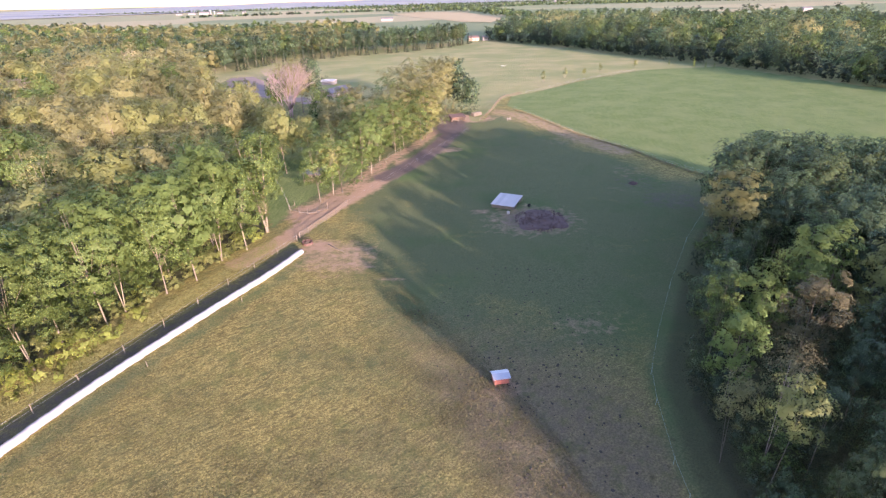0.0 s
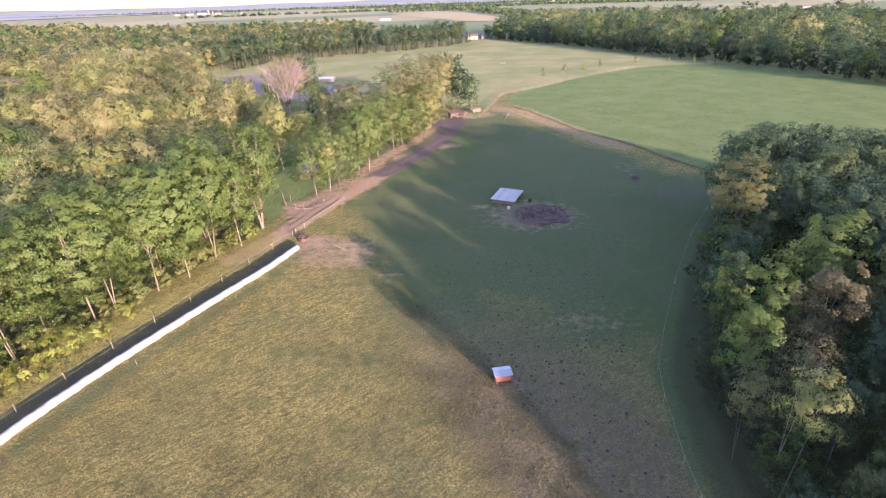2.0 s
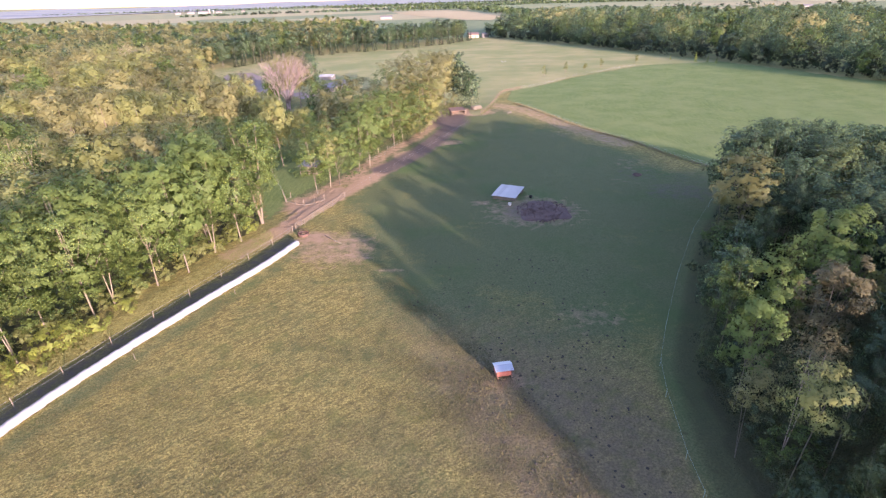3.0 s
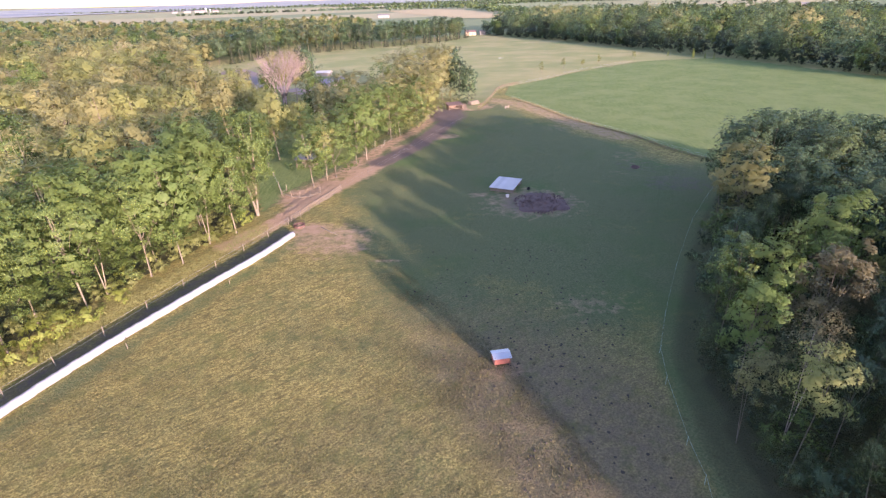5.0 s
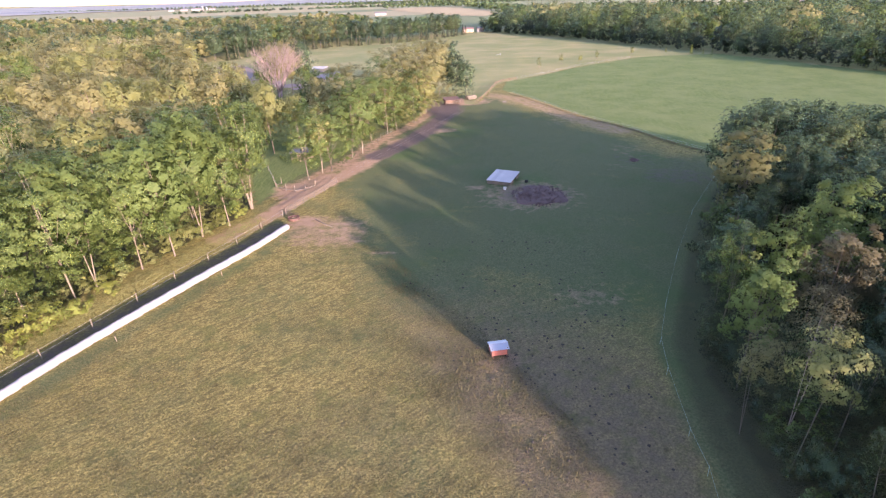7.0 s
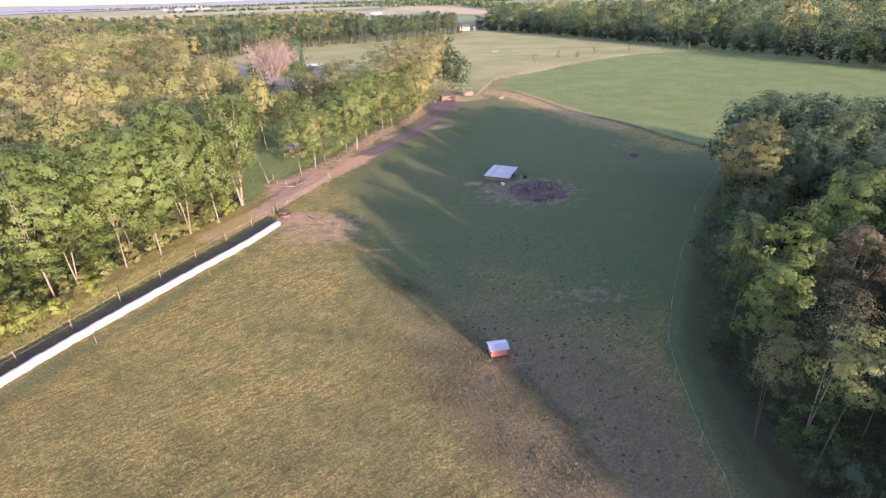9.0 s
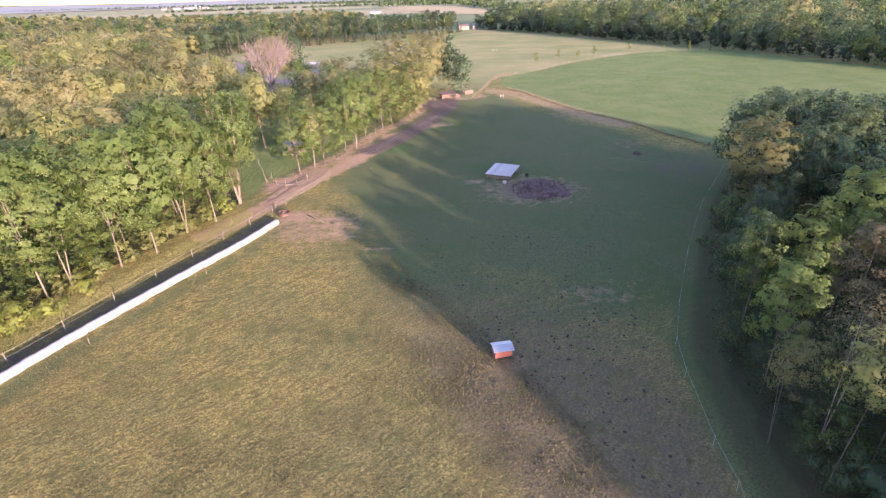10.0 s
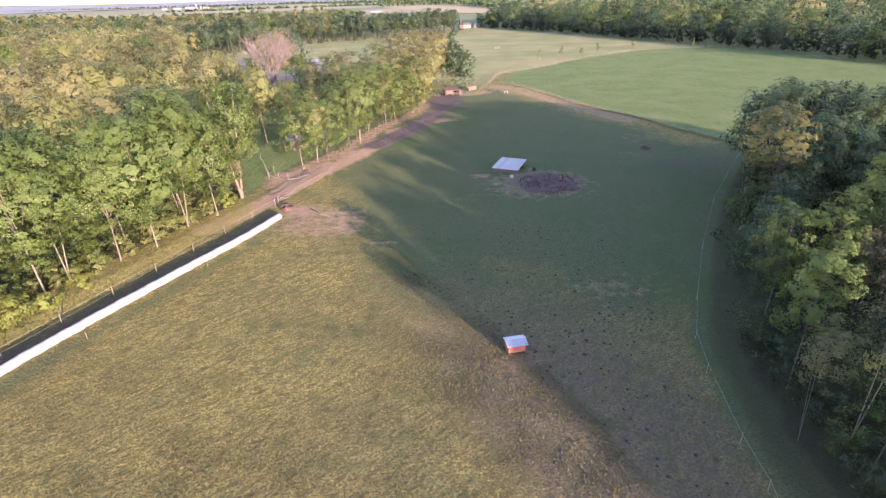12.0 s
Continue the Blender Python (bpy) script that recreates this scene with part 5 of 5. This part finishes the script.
heap("earth_mound", 42.2, 112.0, 1.0, 0.8, 0.5, MANURE, "small dark heap lying in the shaded pasture", "heap", 7)


def hay_ring(x, y):
    root = empty("hay_ring_feeder", pose(x, y, 0) @ Matrix.Scale(0.85, 4))
    for z in (0.06, 0.55, 1.0):
        v, f, path = [], [], []
        for k in range(25):
            a = 2 * math.pi * k / 24
            path.append((math.cos(a) * 1.1, math.sin(a) * 1.1, z))
        tube(v, f, path, [0.035] * 25, 5)
        put("hoop", mesh_from("hoop", v, f, RED_STEEL, True), root)
    for k in range(12):
        a = 2 * math.pi * k / 12
        part("upright", box(0.05, 0.05, 1.0, (math.cos(a) * 1.1, math.sin(a) * 1.1, 0)), RED_STEEL, root)
    for k in range(12):
        a = 2 * math.pi * (k + 0.5) / 12
        part("skirt_panel", box(0.015, 0.56, 0.46, (0, 0, 0.07), Matrix.Translation((math.cos(a) * 1.09, math.sin(a) * 1.09, 0)) @ Matrix.Rotation(a, 4, "Z")), RED_STEEL, root)
    tagged(root, "round red steel hay ring feeder by the bale row", "hay feeder")
    heap("hay_pile", x, y, 0.95, 0.95, 0.4, HAY, "leftover hay inside the red ring feeder", "hay", 9)


hay_ring(-24.4, 84.9)


def shed(m, w, d, h1, h2, wall_mat, roof_mat, label, posts=3, walls=True):
    """A lean-to: open front, boarded back and sides, sloping roof."""
    root = empty("shed", m)
    for k in range(posts):
        part("post", box(0.13, 0.13, h1, (-w / 2 + 0.1 + (w - 0.2) * k / (posts - 1), -d / 2 + 0.1, 0)), WOOD, root)
    for k in range(int(w / 0.3)):
        part("back_board", box(0.28, 0.03, h2 - 0.05, (-w / 2 + 0.15 + k * w / int(w / 0.3), d / 2, 0)), wall_mat, root)
    if walls:
        for s in (-1, 1):
            for k in range(int(d / 0.3)):
                part("side_board", box(0.03, 0.28, h1 - 0.1, (s * w / 2, -d / 2 + 0.15 + k * d / int(d / 0.3), 0)), wall_mat, root)
    n = max(4, int(w / 0.9))
    for k in range(n):
        x = -w / 2 - 0.2 + (w + 0.4) * (k + 0.5) / n
        part("roof_sheet", bar((x, -d / 2 - 0.4, h1 + 0.06), (x, d / 2 + 0.3, h2 + 0.06), (w + 0.4) / n * 0.985, 0.05), roof_mat, root)
    part("front_beam", bar((-w / 2, -d / 2 + 0.1, h1 - 0.06), (w / 2, -d / 2 + 0.1, h1 - 0.06), 0.1, 0.16), WOOD, root)
    for z in (0.45, 0.9):
        part("rail", bar((-w / 2, -d / 2 + 0.02, z), (w / 2, -d / 2 + 0.02, z), 0.05, 0.12), WOOD, root)
    return tagged(root, label, "shed")


shed(pose(5.2, 182.5, 0, 0, 0, 14), 4.8, 3.6, 1.5, 1.9, BROWN_WOOD, RUST_ROOF, "low reddish-brown board shed with an open front at the lane end")
shed(pose(-30.8, 120.8, 0, 0, 0, -8), 4.2, 3.2, 2.1, 2.4, WOOD, GREY_ROOF, "small grey-roofed animal shelter on the fenced lawn", 3, False)


def log_stack(x, y, turn):
    root = empty("timber_stack", pose(x, y, 0, 0, 0, turn))
    r = random.Random(3)
    for j in range(4):
        for k in range(7 - j):
            part("beam", bar((-2.0 + r.uniform(-0.2, 0.2), k * 0.33 + j * 0.16, 0.15 + j * 0.28), (2.0 + r.uniform(-0.2, 0.2), k * 0.33 + j * 0.16, 0.15 + j * 0.28), 0.28, 0.26), PALE_BARK, root)
    tagged(root, "stack of pale weathered timber beside the shed", "timber stack")


log_stack(12.8, 189.5, 40)


# ---- buildings ----
def house(name, m, w, d, h, rise, wall_mat, roof_mat, label, wins=3, category="house", door=True):
    root = empty(name, m)
    part("wall", box(w, d, h), wall_mat, root)
    for s in (-1, 1):
        part("roof", bar((0, s * (d / 2 + 0.45), h - 0.1), (0, 0, h + rise), w + 0.9, 0.16), roof_mat, root)
        bm = bmesh.new()
        x = s * (w / 2 - 0.02)
        vs = [bm.verts.new(v) for v in ((x, -d / 2, h), (x, d / 2, h), (x, 0, h + rise - 0.1), (x - s * 0.2, -d / 2, h), (x - s * 0.2, d / 2, h), (x - s * 0.2, 0, h + rise - 0.1))]
        for q in ((0, 1, 2), (5, 4, 3), (0, 3, 4, 1), (1, 4, 5, 2), (2, 5, 3, 0)):
            bm.faces.new([vs[i] for i in q])
        bmesh.ops.recalc_face_normals(bm, faces=bm.faces[:])
        part("gable", bm, wall_mat, root)
    for k in range(wins):
        x = -w / 2 + w * (k + 0.5) / wins
        if door and k == wins // 2:
            part("door", box(1.0, 0.08, 2.05, (x, -d / 2 - 0.03, 0.05)), BROWN_WOOD, root)
            continue
        win = part("window", box(1.3, 0.1, 1.2, (x, -d / 2 - 0.03, 1.0)), WHITE_PAINT, root)
        part("pane", box(1.1, 0.04, 1.0, (x, -d / 2 - 0.08, 1.1)), DARK_GLASS, win)
    return tagged(root, label, category)


house("barn", pose(-56.5, 277, 0, 0, 0, -8), 6.4, 4.5, 1.8, 0.6, FARM_WALL, ROOF_WHITE, "low pale metal barn beyond the lawn", 0, "barn", False)
house("house", pose(-48, 245, 0, 0, 0, 62), 15, 8.5, 2.0, 1.0, GREY_BOARD, GREY_ROOF, "low building with a grey shingle roof among trees", 3)
house("house", pose(-209, 268, 0, 0, 0, 40), 13, 9, 4.8, 3.0, CREAM, BROWN_ROOF, "house with a brown roof standing in the woodland", 4)
house("house", pose(31, 522, 0, 0, 0, 8), 9, 6, 2.8, 1.6, CREAM, BROWN_ROOF, "small cream farmhouse beyond the meadow", 4)
house("shed", pose(42, 521, 0, 0, 0, 8), 6, 5, 3.2, 1.0, FARM_WALL, FARM_ROOF, "small pale outbuilding beside the cream farmhouse", 1, "shed", False)
house("barn", pose(-92, 1010, 0, 0, 0, 3), 20, 9, 4, 2, FARM_WALL, FARM_ROOF, "long pale-roofed barn far beyond the woods", 5, "barn")
house("barn", pose(560, 880, 0, 0, 0, 10), 16, 9, 5, 2, FARM_WALL, FARM_ROOF, "grey farm building on the far plain", 3, "barn")
for k, (x, y, w, h) in enumerate(((-640, 1900, 14, 5), (-1080, 2600, 30, 7), (-960, 2650, 24, 7), (-420, 2900, 34, 8),
                                  (350, 2500, 28, 7), (520, 2350, 25, 7), (900, 1850, 26, 7), (1250, 1500, 22, 6), (700, 2100, 32, 7), (1400, 1700, 30, 7), (420, 2100, 22, 6))):
    house("barn", pose(x, y, 3, 0, 0, k * 25), w * 0.8, w * 0.35, h * 0.8, h * 0.3, FARM_WALL, FARM_ROOF, "pale farm building far off on the plain", 2, "barn", False)


for x, y, w, h in ((-745, 1840, 32, 6), (-790, 1850, 22, 5), (-700, 1848, 18, 5), (-830, 1848, 17, 4.5)):
    house("barn", pose(x, y, 3, 0, 0, 8), w, w * 0.4, h, h * 0.4, FARM_WALL, FARM_ROOF, "pale barn of the farm on the far plain", 2, "barn", False)


def silo(x, y, h, r):
    root = empty("silo", pose(x, y, 3))
    bm = bmesh.new()
    bmesh.ops.create_cone(bm, cap_ends=True, segments=20, radius1=r, radius2=r, depth=h, matrix=Matrix.Translation((0, 0, h / 2)))
    part("body", bm, FARM_WALL, root)
    bm = bmesh.new()
    bmesh.ops.create_uvsphere(bm, u_segments=20, v_segments=10, radius=r, matrix=Matrix.Translation((0, 0, h)))
    part("dome", bm, ROOF_BLUE, root)
    tagged(root, "pale domed silo of a far farm", "silo", "silos of the far farm")


silo(-722, 1828, 11, 2.6)
silo(-711, 1832, 7.5, 2.2)

sheet("asphalt_court", [(-119, 312), (-117, 300), (-99, 256), (-84, 262), (-95, 294), (-107, 314)], 0.06, ASPHALT, "grey asphalt court beyond the woodland", "driveway")
sheet("asphalt_drive", [(-84, 262), (-99, 256), (-70, 235), (-56, 222), (-50, 228), (-66, 245)], 0.05, ASPHALT, "grey asphalt drive beside the lawn", "driveway")


# ---- far paddock ----
def guarded_sapling(x, y, h, k):
    root = empty("sapling", pose(x, y, 0, 0, 0, k * 40))
    r = np.random.default_rng(200 + k)
    P, N, C, R, tone, big = crown_points(r, h, 0.7, 0.95, 9, 1000)
    verts, faces = [], []
    tube(verts, faces, [(0, 0, -0.1), (0.03, 0, h * 0.5), (0, 0.04, h * 0.9)], [0.05, 0.035, 0.01], 5)
    put("trunk", mesh_from("trunk", verts, faces, BARK, True), root)
    put("crown", leaf_mesh("crown", P, N, 0.2 * r.uniform(0.6, 1.3, len(P)), r, LEAF["yellow"]), root)
    for a in (0, 2.1, 4.2):
        part("guard_stake", box(0.05, 0.05, 1.4, (math.cos(a) * 0.6, math.sin(a) * 0.6, 0)), PALE_BARK, root)
    tagged(root, "young tree between guard stakes in the far paddock", "young tree", "young trees of the paddock")


for k, (x, y, h) in enumerate(((49.2, 263.0, 5.4), (62.0, 275.0, 5.2), (73.0, 281.0, 3.6), (83.8, 290.0, 4.8), (106.0, 302.2, 4.6))):
    guarded_sapling(x, y, h, k)


def jump(x, y, turn):
    root = empty("jump_fence", pose(x, y, 0, 0, 0, turn) @ Matrix.Scale(0.6, 4))
    for s in (-1, 1):
        part("stand", box(0.12, 0.5, 1.4, (s * 1.9, 0, 0)), WHITE_PAINT, root)
    for z in (0.35, 1.0):
        part("pole", bar((-1.9, 0, z), (1.9, 0, z), 0.1, 0.1), WHITE_PAINT, root)
    tagged(root, "white painted riding jump on the far meadow", "jump", "jumps on the meadow")


jump(37, 326, 15)


def hurdle(x, y, turn):
    root = empty("hurdle", pose(x, y, 0, 0, 0, turn))
    for s in (-1, 1):
        part("post", box(0.11, 0.11, 1.05, (s * 0.5, 0, -0.05)), GREY_BOARD, root, bevel=0.015)
    part("rail", bar((-0.5, 0, 0.55), (0.5, 0, 0.55), 0.06, 0.12), GREY_BOARD, root)
    tagged(root, "small pale hurdle of two posts and one rail", "hurdle")


hurdle(22.7, 180.5, 10)
for x, y in ((31, 318), (27, 305), (33, 309), (41, 335), (43, 330), (25, 367.8), (30.1, 372.9), (34.6, 348.9), (55, 405.8), (66.8, 437), (33.7, 365), (46.5, 374.5), (40.6, 380)):
    stake(x, y)


# ---- grass ----
def tufts(name, spots, low, high, blades, seed, material, label, wide=0.5):
    """Tufts of a few bent blades each."""
    r = np.random.default_rng(seed)
    S = np.repeat(np.array(spots), blades, 0)
    n = len(S)
    a = r.uniform(0, 2 * np.pi, n)
    h = r.uniform(low, high, n)
    w = h * r.uniform(0.10, 0.2, n) * wide * 2
    base = S + r.normal(size=(n, 2)) * 0.06
    dx, dy = np.cos(a), np.sin(a)
    lean = h * r.uniform(0.15, 0.7, n)
    z = np.full(n, -0.06)
    V = np.stack([np.stack([base[:, 0] - dy * w, base[:, 1] + dx * w, z], 1), np.stack([base[:, 0] + dy * w, base[:, 1] - dx * w, z], 1),
                  np.stack([base[:, 0] + dx * lean, base[:, 1] + dy * lean, h], 1)], 1).reshape(-1, 3)
    me = bpy.data.meshes.new(name)
    me.vertices.add(3 * n)
    me.vertices.foreach_set("co", V.astype(np.float32).ravel())
    me.loops.add(3 * n)
    me.loops.foreach_set("vertex_index", np.arange(3 * n, dtype=np.int32))
    me.polygons.add(n)
    me.polygons.foreach_set("loop_start", np.arange(0, 3 * n, 3, dtype=np.int32))
    me.update(calc_edges=True)
    me.materials.append(material)
    return tagged(new(name, me), label, "grass", kind="stuff")


def grass_spots(poly, n, seed, keep):
    r = np.random.default_rng(seed)
    xs, ys = [p[0] for p in poly], [p[1] for p in poly]
    Q = np.stack([r.uniform(min(xs), max(xs), n), r.uniform(min(ys), max(ys), n)], 1)
    ok = inside_many(poly, Q[:, 0], Q[:, 1])
    f = np.sin(Q[:, 0] * 0.8 + 2 * np.sin(Q[:, 1] * 0.5)) + np.sin(Q[:, 1] * 1.1 + Q[:, 0] * 0.35)
    ok &= r.uniform(-2.2, 2.0, n) < f + keep
    return Q[ok]


PASTURE = [(-46, 27), (14, 27), (10, 40), (4, 52), (-8, 72), (-22, 80), (-25.5, 76), (-37, 53)]
tufts("pasture_grass", grass_spots(PASTURE, 170000, 1, 0.4), 0.06, 0.2, 2, 2, STRAW, "dry straw-coloured tufts of grazed pasture grass", 0.5)
edge_line = np.array([tuple(p[:2]) for p in spline(FIELD_EDGE, 0.05)])
rg = np.random.default_rng(3)
tufts("tall_grass", edge_line[rg.integers(0, len(edge_line), 1400)] + rg.normal(size=(1400, 2)) * 0.4, 0.2, 0.48, 3, 4, TALL_GRASS, "strip of tall pale grass along the field fence")
pad_line = np.array([tuple(p[:2]) for p in spline(PADDOCK_FENCE, 0.05)])
tufts("tall_grass", pad_line[rg.integers(0, len(pad_line), 700)] + rg.normal(size=(700, 2)) * 0.4, 0.15, 0.36, 3, 14, STRAW, "tall dry grass left standing under the paddock fence")
verge = np.array([tuple(p[:2]) for p in spline([(-54, 27), (-50, 36), (-46.8, 45), (-43, 54), (-38.5, 65), (-33.5, 76), (-29.5, 86)], 0.05)])
tufts("verge_weeds", verge[rg.integers(0, len(verge), 14000)] + rg.normal(size=(14000, 2)) * (1.0, 1.2) - (0.9, 0), 0.06, 0.24, 3, 6, WEEDS, "green and yellow weeds of the verge under the wood", 0.3)

dung = np.random.default_rng(8)
DV, DF = [], []
for k in range(620):
    x, y = dung.uniform(-8, 22), dung.uniform(27, 74)
    if x > 18 + 0.12 * (y - 30) or x < 6 - 0.38 * (y - 30) or (y > 52 and dung.uniform() > 0.4):
        continue
    r, start, n = dung.uniform(0.07, 0.18), len(DV), 7
    for q in range(n):
        t = 6.283 * q / n
        DV.append((x + math.cos(t) * r * dung.uniform(0.7, 1.3), y + math.sin(t) * r * dung.uniform(0.7, 1.3), -0.03))
    DV.append((x, y, 0.05 + r * 0.4))
    DF += [(start + q, start + (q + 1) % n, start + n) for q in range(n)]
tagged(new("dung_pats", mesh_from("dung_pats", DV, DF, DUNG)), "dark dung pats and tussocks scattered over the pasture", "dung", kind="stuff")


def lying_pole():
    v, f = [], []
    tube(v, f, [(-20.6, 84.3, 0.14), (-18.9, 82.4, 0.16), (-17.2, 80.8, 0.14)], [0.09, 0.08, 0.06], 7)
    tagged(new("lying_pole", mesh_from("lying_pole", v, f, PALE_BARK, True)), "pale wooden pole lying on the bare ground", "pole")


lying_pole()
